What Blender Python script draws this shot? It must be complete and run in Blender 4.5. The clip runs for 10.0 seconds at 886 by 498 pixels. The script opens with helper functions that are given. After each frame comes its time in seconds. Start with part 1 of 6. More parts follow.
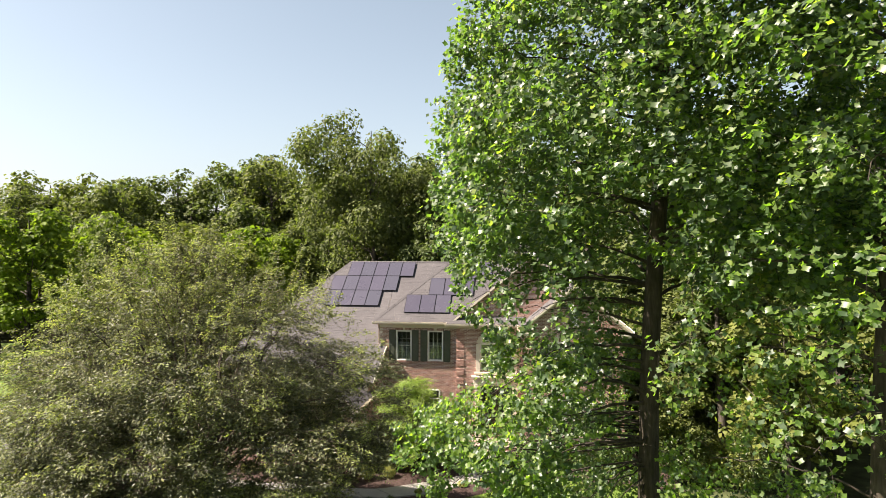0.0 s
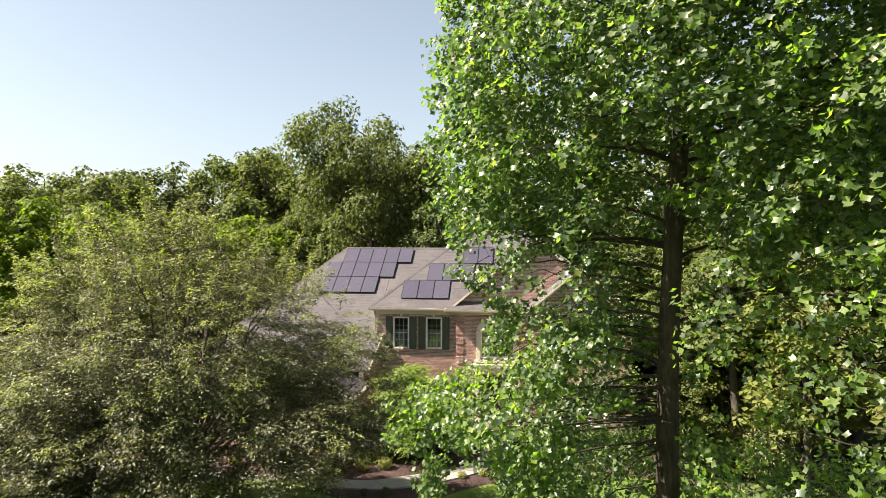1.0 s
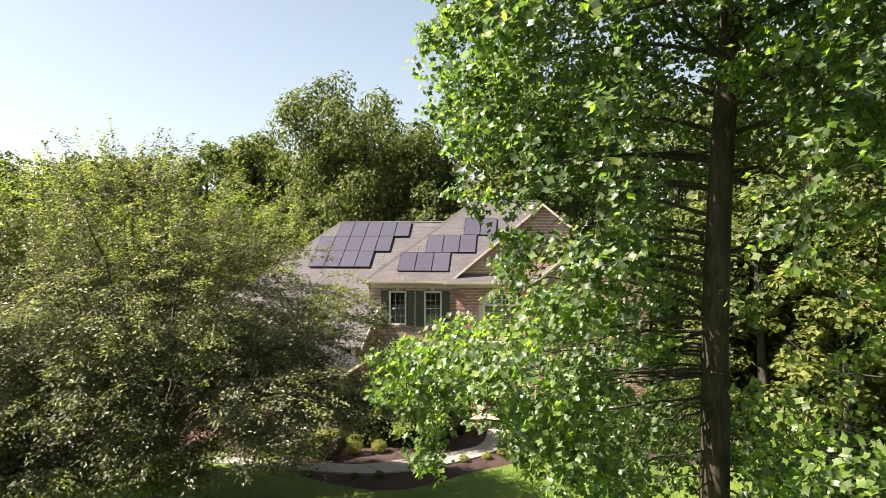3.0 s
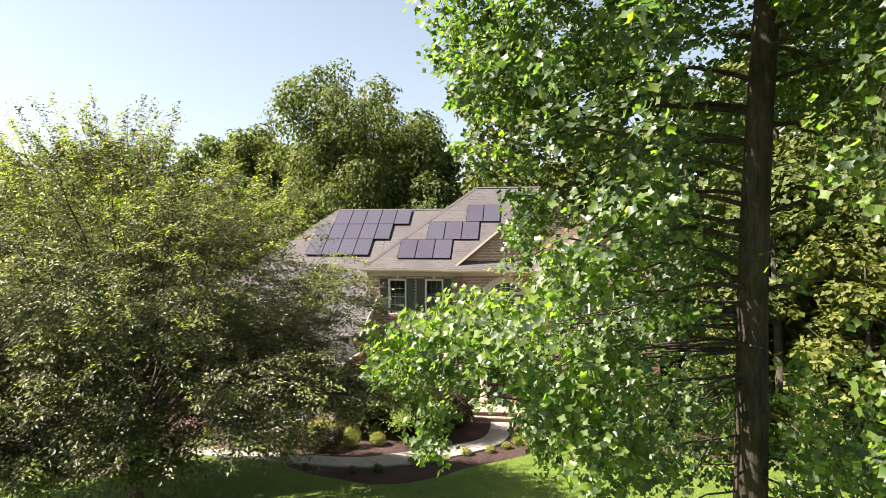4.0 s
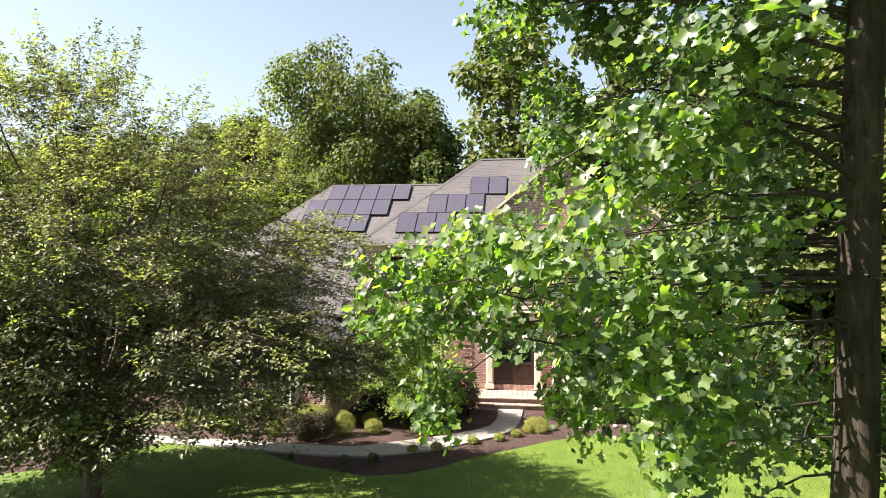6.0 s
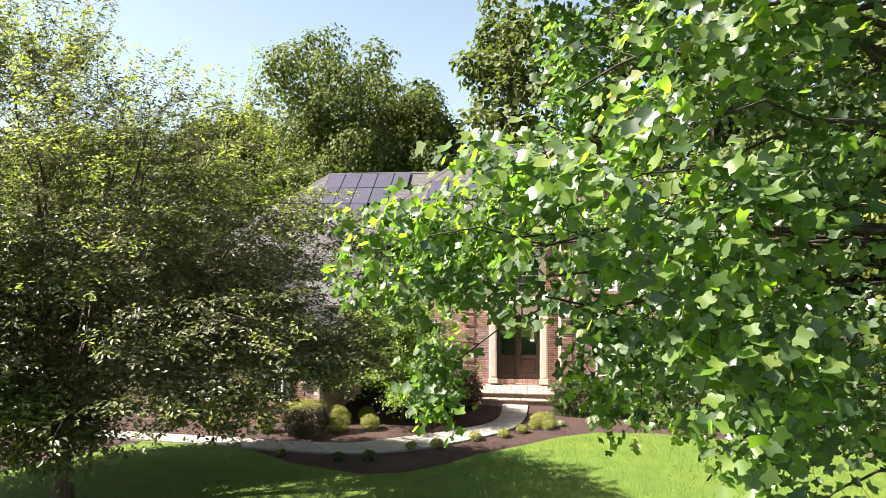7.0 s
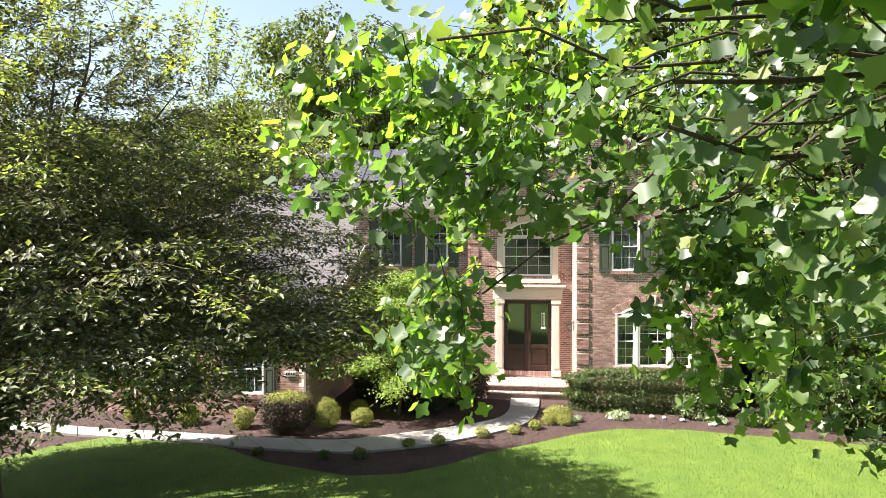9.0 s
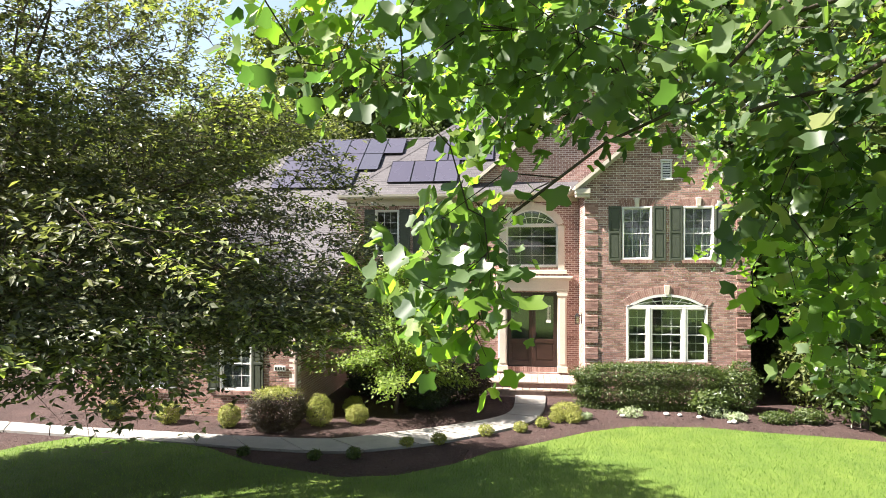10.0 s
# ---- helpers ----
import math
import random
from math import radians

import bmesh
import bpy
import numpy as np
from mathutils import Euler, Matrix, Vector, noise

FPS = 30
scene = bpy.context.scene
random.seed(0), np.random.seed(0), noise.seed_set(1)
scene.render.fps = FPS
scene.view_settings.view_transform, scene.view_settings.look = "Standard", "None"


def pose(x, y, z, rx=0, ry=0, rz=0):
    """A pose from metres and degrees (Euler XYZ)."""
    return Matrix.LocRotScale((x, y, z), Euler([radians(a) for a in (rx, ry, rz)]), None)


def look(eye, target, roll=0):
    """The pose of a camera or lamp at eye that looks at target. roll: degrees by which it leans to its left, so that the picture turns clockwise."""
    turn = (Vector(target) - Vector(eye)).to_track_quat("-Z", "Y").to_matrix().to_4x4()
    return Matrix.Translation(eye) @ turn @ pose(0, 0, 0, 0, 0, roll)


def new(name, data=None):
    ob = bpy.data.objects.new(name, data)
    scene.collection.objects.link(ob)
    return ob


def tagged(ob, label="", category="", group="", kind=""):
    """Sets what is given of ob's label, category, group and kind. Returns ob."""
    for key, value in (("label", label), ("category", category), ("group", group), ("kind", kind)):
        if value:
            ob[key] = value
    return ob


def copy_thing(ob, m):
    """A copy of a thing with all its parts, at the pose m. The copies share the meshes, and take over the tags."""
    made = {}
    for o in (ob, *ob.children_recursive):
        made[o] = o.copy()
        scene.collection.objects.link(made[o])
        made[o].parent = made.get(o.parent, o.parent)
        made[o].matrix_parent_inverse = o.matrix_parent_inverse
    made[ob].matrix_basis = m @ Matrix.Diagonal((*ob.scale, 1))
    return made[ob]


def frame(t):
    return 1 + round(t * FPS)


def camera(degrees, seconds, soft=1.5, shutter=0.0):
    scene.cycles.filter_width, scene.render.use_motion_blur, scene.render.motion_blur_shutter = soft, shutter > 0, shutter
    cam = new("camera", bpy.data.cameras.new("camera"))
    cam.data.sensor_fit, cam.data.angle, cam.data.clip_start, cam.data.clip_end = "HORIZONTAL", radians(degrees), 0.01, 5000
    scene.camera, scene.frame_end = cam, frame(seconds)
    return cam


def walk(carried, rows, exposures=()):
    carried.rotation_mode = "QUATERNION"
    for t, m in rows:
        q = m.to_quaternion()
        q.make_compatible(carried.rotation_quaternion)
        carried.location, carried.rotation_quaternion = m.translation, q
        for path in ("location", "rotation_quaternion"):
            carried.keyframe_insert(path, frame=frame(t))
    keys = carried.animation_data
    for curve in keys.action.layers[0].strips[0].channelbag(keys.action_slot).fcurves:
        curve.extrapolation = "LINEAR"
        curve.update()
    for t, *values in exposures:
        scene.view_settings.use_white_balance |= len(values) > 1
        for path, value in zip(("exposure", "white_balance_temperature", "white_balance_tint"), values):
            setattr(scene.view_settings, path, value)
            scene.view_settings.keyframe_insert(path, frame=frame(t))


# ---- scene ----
from mathutils import kdtree

# seconds, x, y, z, yaw, pitch, roll
cam = camera(69.56, 10.0, soft=0.6)
PATH = [
    (0.0, 7.203, -37.102, 11.337, 7.474, -0.157, 0.166),
    (0.5, 7.138, -36.324, 10.833, 7.483, -0.126, 0.153),
    (1.0, 7.081, -35.563, 10.340, 7.495, -0.101, 0.150),
    (1.5, 7.021, -34.838, 9.889, 7.511, -0.109, 0.096),
    (2.0, 6.961, -34.165, 9.485, 7.556, -0.143, 0.034),
    (2.5, 6.902, -33.529, 9.124, 7.585, -0.207, -0.040),
    (4.0, 6.558, -31.677, 8.121, 7.573, -0.294, 0.099),
    (4.5, 6.430, -31.048, 7.792, 7.536, -0.338, 0.055),
    (5.0, 6.316, -30.439, 7.479, 7.557, -0.348, 0.060),
    (5.5, 6.206, -29.808, 7.198, 7.549, -0.392, 0.067),
    (7.0, 5.940, -27.794, 6.366, 7.632, -0.355, -0.075),
    (7.5, 5.819, -27.165, 6.133, 7.601, -0.340, -0.030),
    (8.0, 5.711, -26.528, 5.910, 7.562, -0.320, 0.020),
    (8.5, 5.603, -25.878, 5.675, 7.566, -0.295, 0.064),
    (9.0, 5.480, -25.230, 5.422, 7.499, -0.192, 0.011),
    (9.5, 5.350, -24.588, 5.162, 7.383, -0.069, -0.035),
    (10.0, 5.225, -23.963, 4.904, 7.267, 0.103, -0.028),
]
walk(cam, [(t, pose(x, y, z, 90 + pitch, 0, yaw) @ pose(0, 0, 0, 0, 0, roll)) for t, x, y, z, yaw, pitch, roll in PATH],
     ((0.0, 2.06, 6750, 15), (2.5, 2.17, 6750, 16), (4.5, 2.28, 6650, 16), (7.0, 2.36, 6350, 14), (10.0, 2.50, 6150, 14)))

# ---- light ----
SUN_EL, SUN_AZ = radians(48), Vector((-0.97, -0.235, 0)).normalized()   # towards the sun, in plan
world = bpy.data.worlds.new("sky")
scene.world = world
world.use_nodes = True
wn = world.node_tree
wn.nodes.clear()
sky = wn.nodes.new("ShaderNodeTexSky")
sky.sky_type = "NISHITA"
sky.sun_disc = False
sky.sun_elevation = SUN_EL
sky.sun_rotation = math.atan2(SUN_AZ.x, SUN_AZ.y)
sky.air_density, sky.dust_density, sky.ozone_density = 1.0, 1.5, 1.0
bg = wn.nodes.new("ShaderNodeBackground")
bg.inputs["Strength"].default_value = 0.031
wout = wn.nodes.new("ShaderNodeOutputWorld")
haze = wn.nodes.new("ShaderNodeHueSaturation")     # a bright, hazy summer sky
haze.inputs["Hue"].default_value = 0.480
haze.inputs["Saturation"].default_value, haze.inputs["Value"].default_value = 0.66, 1.5
wn.links.new(sky.outputs[0], haze.inputs["Color"])
wn.links.new(haze.outputs[0], bg.inputs["Color"])
wn.links.new(bg.outputs[0], wout.inputs["Surface"])
sun_data = bpy.data.lights.new("sun", "SUN")
sun_data.energy, sun_data.angle, sun_data.color = 5.0, radians(0.55), (1.0, 0.92, 0.79)
sun = new("sun", sun_data)
to_sun = SUN_AZ * math.cos(SUN_EL) + Vector((0, 0, math.sin(SUN_EL)))
sun.matrix_world = look((0, 0, 60), Vector((0, 0, 60)) - to_sun)


# ---- materials ----
class Nodes:
    """A node material under construction."""
    def __init__(self, name):
        self.m = bpy.data.materials.new(name)
        self.m.use_nodes = True
        self.t = self.m.node_tree
        self.t.nodes.clear()
        self.out = self.n("ShaderNodeOutputMaterial")

    def n(self, kind, **kw):
        node = self.t.nodes.new(kind)
        for k, v in kw.items():
            if k in node.inputs:
                node.inputs[k].default_value = v
        return node

    def link(self, a, b):
        self.t.links.new(a, b)

    def noise(self, scale, detail=4, rough=0.6, coord=None, dims=None):
        nz = self.n("ShaderNodeTexNoise", Scale=scale, Detail=detail, Roughness=rough)
        if coord is not None:
            self.link(coord, nz.inputs["Vector"])
        return nz.outputs["Fac"]

    def pos(self):
        return self.n("ShaderNodeNewGeometry").outputs["Position"]

    def island(self):
        return self.n("ShaderNodeNewGeometry").outputs["Random Per Island"]

    def rand(self):
        return self.n("ShaderNodeObjectInfo").outputs["Random"]

    def ramp(self, fac, stops):
        r = self.n("ShaderNodeValToRGB")
        els = r.color_ramp.elements
        while len(els) < len(stops):
            els.new(0.5)
        for e, (p, c) in zip(els, stops):
            e.position, e.color = p, (*c, 1)
        self.link(fac, r.inputs["Fac"])
        return r.outputs["Color"]

    def mix(self, a, b, fac, mode="MIX"):
        mx = self.n("ShaderNodeMix")
        mx.data_type, mx.blend_type = "RGBA", mode
        for sock, val in ((mx.inputs[0], fac), (mx.inputs[6], a), (mx.inputs[7], b)):
            if hasattr(val, "node"):
                self.link(val, sock)
            elif isinstance(val, tuple):
                sock.default_value = (*val, 1)
            else:
                sock.default_value = val
        return mx.outputs[2]

    def math(self, op, a, b=0.0):
        mt = self.n("ShaderNodeMath")
        mt.operation = op
        for sock, val in ((mt.inputs[0], a), (mt.inputs[1], b)):
            if hasattr(val, "node"):
                self.link(val, sock)
            else:
                sock.default_value = val
        return mt.outputs[0]

    def bump(self, height, strength, dist):
        b = self.n("ShaderNodeBump", Strength=strength, Distance=dist)
        self.link(height, b.inputs["Height"])
        return b.outputs["Normal"]

    def principled(self, color, rough=0.7, metal=0.0, normal=None, spec=0.5):
        p = self.n("ShaderNodeBsdfPrincipled", Metallic=metal)
        p.inputs["Specular IOR Level"].default_value = spec
        for sock, val in ((p.inputs["Base Color"], color), (p.inputs["Roughness"], rough)):
            if hasattr(val, "node"):
                self.link(val, sock)
            elif isinstance(val, tuple):
                sock.default_value = (*val, 1)
            else:
                sock.default_value = val
        if normal is not None:
            self.link(normal, p.inputs["Normal"])
        return p.outputs[0]

    def done(self, shader):
        self.link(shader, self.out.inputs["Surface"])
        return self.m


def leaf_material(name, dark, mid, light, brighter=None, gloss=0.42, through_light=0.45, glow=(0.92, 1.08, 0.45), object_shift=0.0, spec=0.5):
    s = Nodes(name)
    isl = s.island()
    stops = [(0.0, dark), (0.5, mid), (0.93, light)]
    if brighter:
        stops.append((0.985, brighter))
    col = s.ramp(isl, stops)
    big = s.noise(0.45, 2, 0.5, s.pos())
    col = s.mix(col, s.mix(col, (0.75, 0.85, 0.6), 1.0, "MULTIPLY"), big)
    if object_shift:
        tone = s.ramp(s.rand(), [(0.0, (0.72, 0.80, 0.85)), (0.35, (1.0, 1.0, 1.0)), (0.7, (1.2, 1.1, 0.9)), (1.0, (1.45, 1.35, 0.85))])
        col = s.mix(col, tone, object_shift, "MULTIPLY")
    pr = s.principled(col, gloss, 0.0, None, spec)
    tr = s.n("ShaderNodeBsdfTranslucent")
    s.link(s.mix(col, (glow[0] * 2.0, glow[1] * 2.0, glow[2] * 2.0), 1.0, "MULTIPLY"), tr.inputs["Color"])
    mx = s.n("ShaderNodeMixShader", Fac=through_light)
    s.link(pr, mx.inputs[1])
    s.link(tr.outputs[0], mx.inputs[2])
    return s.done(mx.outputs[0])


def bark_material(name, a, b, scale=7.0):
    s = Nodes(name)
    mp = s.n("ShaderNodeMapping")
    mp.inputs["Scale"].default_value = (1, 1, 0.16)
    s.link(s.pos(), mp.inputs["Vector"])
    f = s.noise(scale * 3, 6, 0.65, mp.outputs[0])
    patch = s.noise(1.1, 3, 0.6, s.pos())
    col = s.mix(s.ramp(f, [(0.3, a), (0.7, b)]), s.ramp(patch, [(0.4, (0.55, 0.55, 0.5)), (0.65, (1.25, 1.2, 1.1))]), 0.8, "MULTIPLY")
    return s.done(s.principled(col, 0.9, 0, s.bump(f, 0.9, 0.03), 0.2))


def plain_material(name, color, rough=0.6, metal=0.0, vary=0.18, scale=3.0, bump=0.15, spec=0.5, rand=0.0):
    s = Nodes(name)
    big = s.noise(scale, 4, 0.6, s.pos())
    fine = s.noise(scale * 22, 3, 0.6, s.pos())
    lo, hi = tuple(c * (1 - vary) for c in color), tuple(min(1, c * (1 + vary)) for c in color)
    col = s.mix(s.ramp(big, [(0.3, lo), (0.7, hi)]), s.ramp(fine, [(0.3, (0.9, 0.9, 0.9)), (0.7, (1.08, 1.08, 1.08))]), 1.0, "MULTIPLY")
    if rand:
        r = s.mix(s.island(), s.rand(), 0.5)
        col = s.mix(col, s.ramp(r, [(0.2, (1 - rand,) * 3), (0.8, (1 + rand,) * 3)]), 1.0, "MULTIPLY")
    return s.done(s.principled(col, rough, metal, s.bump(fine, bump, 0.006), spec))


def brick_material():
    s = Nodes("brick")
    r = s.math("FRACT", s.math("ADD", s.island(), s.rand()))
    col = s.ramp(r, [(0.0, (0.185, 0.105, 0.088)), (0.25, (0.262, 0.152, 0.126)), (0.6, (0.325, 0.198, 0.166)), (0.85, (0.39, 0.262, 0.222)), (1.0, (0.225, 0.132, 0.111))])
    fine = s.noise(40, 5, 0.7, s.pos())
    big = s.noise(0.7, 4, 0.6, s.pos())
    col = s.mix(col, s.ramp(fine, [(0.3, (0.75, 0.75, 0.75)), (0.7, (1.2, 1.2, 1.2))]), 1.0, "MULTIPLY")
    col = s.mix(col, s.ramp(big, [(0.35, (0.85, 0.83, 0.82)), (0.65, (1.12, 1.12, 1.12))]), 1.0, "MULTIPLY")
    return s.done(s.principled(col, 0.88, 0, s.bump(fine, 0.5, 0.004), 0.25))


def shingle_material():
    s = Nodes("asphalt_shingle")
    col = s.ramp(s.island(), [(0.0, (0.066, 0.061, 0.064)), (0.4, (0.072, 0.066, 0.069)), (0.8, (0.080, 0.074, 0.077)), (1.0, (0.069, 0.063, 0.066))])
    fine = s.noise(120, 3, 0.8, s.pos())
    big = s.noise(0.5, 4, 0.6, s.pos())
    col = s.mix(col, s.ramp(fine, [(0.3, (0.7, 0.7, 0.7)), (0.7, (1.3, 1.3, 1.3))]), 1.0, "MULTIPLY")
    col = s.mix(col, s.ramp(big, [(0.35, (0.88, 0.87, 0.88)), (0.65, (1.1, 1.1, 1.08))]), 1.0, "MULTIPLY")
    return s.done(s.principled(col, 0.85, 0, s.bump(fine, 0.5, 0.003), 0.3))


def lawn_material():
    s = Nodes("lawn_grass")
    p = s.pos()
    big, mid, fine = s.noise(0.18, 3, 0.5, p), s.noise(1.6, 4, 0.6, p), s.noise(45, 4, 0.75, p)
    col = s.ramp(mid, [(0.3, (0.064, 0.110, 0.017)), (0.7, (0.105, 0.158, 0.026))])
    col = s.mix(col, s.ramp(big, [(0.35, (0.85, 0.92, 0.9)), (0.65, (1.2, 1.08, 1.0))]), 1.0, "MULTIPLY")
    col = s.mix(col, s.ramp(fine, [(0.3, (0.6, 0.65, 0.6)), (0.7, (1.3, 1.25, 1.2))]), 1.0, "MULTIPLY")
    return s.done(s.principled(col, 0.75, 0, s.bump(fine, 0.8, 0.03), 0.25))


def mulch_material():
    s = Nodes("bark_mulch")
    p = s.pos()
    big, fine = s.noise(0.9, 4, 0.6, p), s.noise(28, 5, 0.75, p)
    col = s.ramp(fine, [(0.3, (0.024, 0.014, 0.013)), (0.55, (0.061, 0.040, 0.035)), (0.78, (0.128, 0.089, 0.078))])
    col = s.mix(col, s.ramp(big, [(0.35, (0.8, 0.8, 0.8)), (0.65, (1.25, 1.2, 1.2))]), 1.0, "MULTIPLY")
    return s.done(s.principled(col, 0.92, 0, s.bump(fine, 1.0, 0.04), 0.15))


def concrete_material(name, base):
    s = Nodes(name)
    p = s.pos()
    big, fine = s.noise(1.3, 5, 0.65, p), s.noise(60, 3, 0.7, p)
    col = s.ramp(big, [(0.3, tuple(c * 0.82 for c in base)), (0.7, tuple(c * 1.1 for c in base))])
    col = s.mix(col, s.ramp(fine, [(0.3, (0.85, 0.85, 0.85)), (0.7, (1.1, 1.1, 1.1))]), 1.0, "MULTIPLY")
    return s.done(s.principled(col, 0.85, 0, s.bump(fine, 0.4, 0.004), 0.3))


def glass_material():
    s = Nodes("window_glass")
    wob = s.noise(1.7, 2, 0.5, s.pos())
    g = s.n("ShaderNodeBsdfGlossy", Roughness=0.03)
    g.inputs["Color"].default_value = (0.95, 0.97, 1, 1)
    s.link(s.bump(wob, 0.04, 0.05), g.inputs["Normal"])
    t = s.n("ShaderNodeBsdfTransparent")
    t.inputs["Color"].default_value = (0.82, 0.86, 0.86, 1)
    fr = s.n("ShaderNodeFresnel", IOR=1.55)
    mx = s.n("ShaderNodeMixShader")
    s.link(s.math("MULTIPLY", fr.outputs[0], 1.6), mx.inputs[0])
    s.link(t.outputs[0], mx.inputs[1])
    s.link(g.outputs[0], mx.inputs[2])
    return s.done(mx.outputs[0])


def solar_material():
    s = Nodes("solar_cells")
    big = s.noise(0.8, 3, 0.5, s.pos())
    col = s.ramp(s.math("FRACT", s.math("ADD", s.rand(), s.math("MULTIPLY", big, 0.15))),
                 [(0.0, (0.046, 0.042, 0.060)), (0.5, (0.055, 0.050, 0.070)), (1.0, (0.047, 0.046, 0.062))])
    return s.done(s.principled(col, s.ramp(big, [(0.3, (0.24,) * 3), (0.7, (0.32,) * 3)]), 0.0, None, 0.5))


M_BRICK, M_SHINGLE, M_LAWN, M_MULCH = brick_material(), shingle_material(), lawn_material(), mulch_material()
M_MORTAR = plain_material("mortar", (0.66, 0.60, 0.55), 0.9, vary=0.12, scale=6)
M_TRIM = plain_material("cream_trim_paint", (0.511, 0.460, 0.381), 0.5, vary=0.06, scale=2)
M_WHITE = plain_material("white_trim_paint", (0.594, 0.581, 0.549), 0.45, vary=0.05, scale=2)
M_SHUTTER = plain_material("green_shutter_paint", (0.050, 0.058, 0.040), 0.5, vary=0.15, scale=4)
M_DOOR = plain_material("mahogany_stain", (0.030, 0.014, 0.010), 0.35, vary=0.35, scale=3)
M_DARK = plain_material("dark_metal", (0.03, 0.03, 0.03), 0.4, 0.6)
M_FRAME = plain_material("black_anodised", (0.012, 0.012, 0.014), 0.35, 0.7)
M_ALU = plain_material("grey_aluminium", (0.55, 0.56, 0.58), 0.4, 0.8, vary=0.08)
M_SOLAR, M_GLASS = solar_material(), glass_material()
M_PATH = concrete_material("path_concrete", (0.232, 0.219, 0.200))
M_DRIVE = concrete_material("driveway_asphalt", (0.146, 0.142, 0.138))
M_STONE = plain_material("pale_stone", (0.48, 0.46, 0.42), 0.85, vary=0.25, scale=9, bump=0.5)
M_CURTAIN = plain_material("curtain_cloth", (0.42, 0.42, 0.42), 0.9, vary=0.1, scale=3)
M_ROOM = plain_material("room_wall_paint", (0.16, 0.15, 0.14), 0.9, vary=0.1)
M_STEP = plain_material("step_brick", (0.198, 0.125, 0.103), 0.88, vary=0.25, scale=8, bump=0.5)
M_SPOUT = plain_material("brown_spout_paint", (0.24, 0.19, 0.16), 0.5, vary=0.1)
M_PAVER = plain_material("brick_paver", (0.248, 0.186, 0.150), 0.85, vary=0.15, scale=4, rand=0.25)
M_BARK = bark_material("tulip_tree_bark", (0.021, 0.017, 0.014), (0.068, 0.056, 0.047), 5.0)
M_BARK_DARK = bark_material("cherry_bark", (0.045, 0.033, 0.027), (0.12, 0.095, 0.08))
M_BARK_FAR = bark_material("woodland_bark", (0.036, 0.031, 0.027), (0.090, 0.078, 0.067))
M_TULIP = leaf_material("tulip_tree_leaf", (0.026, 0.047, 0.025), (0.051, 0.078, 0.034), (0.091, 0.120, 0.048), (0.14, 0.145, 0.060), 0.42, 0.34, (1.85, 2.2, 0.70), spec=0.42)
# the same tulip leaf with sunlight put into its colour
M_TULIP_LIT = leaf_material("sunlit_tulip_leaf", (0.058, 0.092, 0.028), (0.092, 0.134, 0.036), (0.130, 0.166, 0.046), (0.16, 0.18, 0.055), 0.42, 0.45, (1.8, 2.2, 0.5), spec=0.42)
M_CHERRY = leaf_material("cherry_leaf", (0.036, 0.040, 0.025), (0.077, 0.079, 0.044), (0.144, 0.143, 0.075), (0.20, 0.188, 0.088), 0.50, 0.18, (1.6, 1.75, 0.75), spec=0.35)
# cherry leaf again, paler: sun on the outer sprays put into the colour
M_CHERRY_LIT = leaf_material("sunlit_cherry_leaf", (0.100, 0.114, 0.048), (0.142, 0.154, 0.062), (0.188, 0.194, 0.080), (0.235, 0.215, 0.092), 0.50, 0.33, (1.6, 1.8, 0.65), spec=0.35)
M_FOREST = leaf_material("woodland_leaf", (0.050, 0.062, 0.024), (0.084, 0.098, 0.034), (0.128, 0.142, 0.050), None, 0.6, 0.30, object_shift=0.8, spec=0.2)
M_LIME = leaf_material("lime_leaf", (0.080, 0.110, 0.014), (0.114, 0.149, 0.018), (0.152, 0.188, 0.022), None, 0.6, 0.40, object_shift=0.4, spec=0.2)
M_MAPLE = leaf_material("golden_maple_leaf", (0.128, 0.172, 0.040), (0.184, 0.232, 0.052), (0.245, 0.290, 0.070), None, 0.5, 0.42)
M_BOX = leaf_material("golden_shrub_leaf", (0.133, 0.136, 0.035), (0.203, 0.199, 0.051), (0.281, 0.265, 0.074), None, 0.6, 0.2, spec=0.3)
M_HEDGE = leaf_material("hedge_leaf", (0.034, 0.051, 0.012), (0.055, 0.079, 0.017), (0.089, 0.109, 0.028), None, 0.45, 0.3)
M_RED = leaf_material("barberry_leaf", (0.025, 0.013, 0.009), (0.036, 0.021, 0.012), (0.050, 0.038, 0.015), None, 0.5, 0.25)
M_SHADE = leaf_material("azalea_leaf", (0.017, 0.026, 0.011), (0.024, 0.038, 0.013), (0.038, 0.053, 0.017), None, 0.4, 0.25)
M_GREY = leaf_material("silver_leaf", (0.176, 0.200, 0.136), (0.256, 0.280, 0.200), (0.360, 0.376, 0.288), None, 0.6, 0.25)
M_GRASS = leaf_material("grass_blade", (0.060, 0.106, 0.015), (0.093, 0.153, 0.022), (0.136, 0.191, 0.030), None, 0.6, 0.3)


# ---- mesh helpers ----
def mesh_np(name, verts, faces, smooth=False):
    """A mesh from arrays: faces all of one length."""
    v, f = np.asarray(verts, dtype=np.float32), np.asarray(faces, dtype=np.int32)
    me = bpy.data.meshes.new(name)
    me.vertices.add(len(v))
    me.vertices.foreach_set("co", v.ravel())
    me.loops.add(f.size)
    me.loops.foreach_set("vertex_index", f.ravel())
    me.polygons.add(len(f))
    me.polygons.foreach_set("loop_start", np.arange(len(f), dtype=np.int32) * f.shape[1])
    me.polygons.foreach_set("use_smooth", np.full(len(f), smooth))
    me.update(calc_edges=True)
    return me


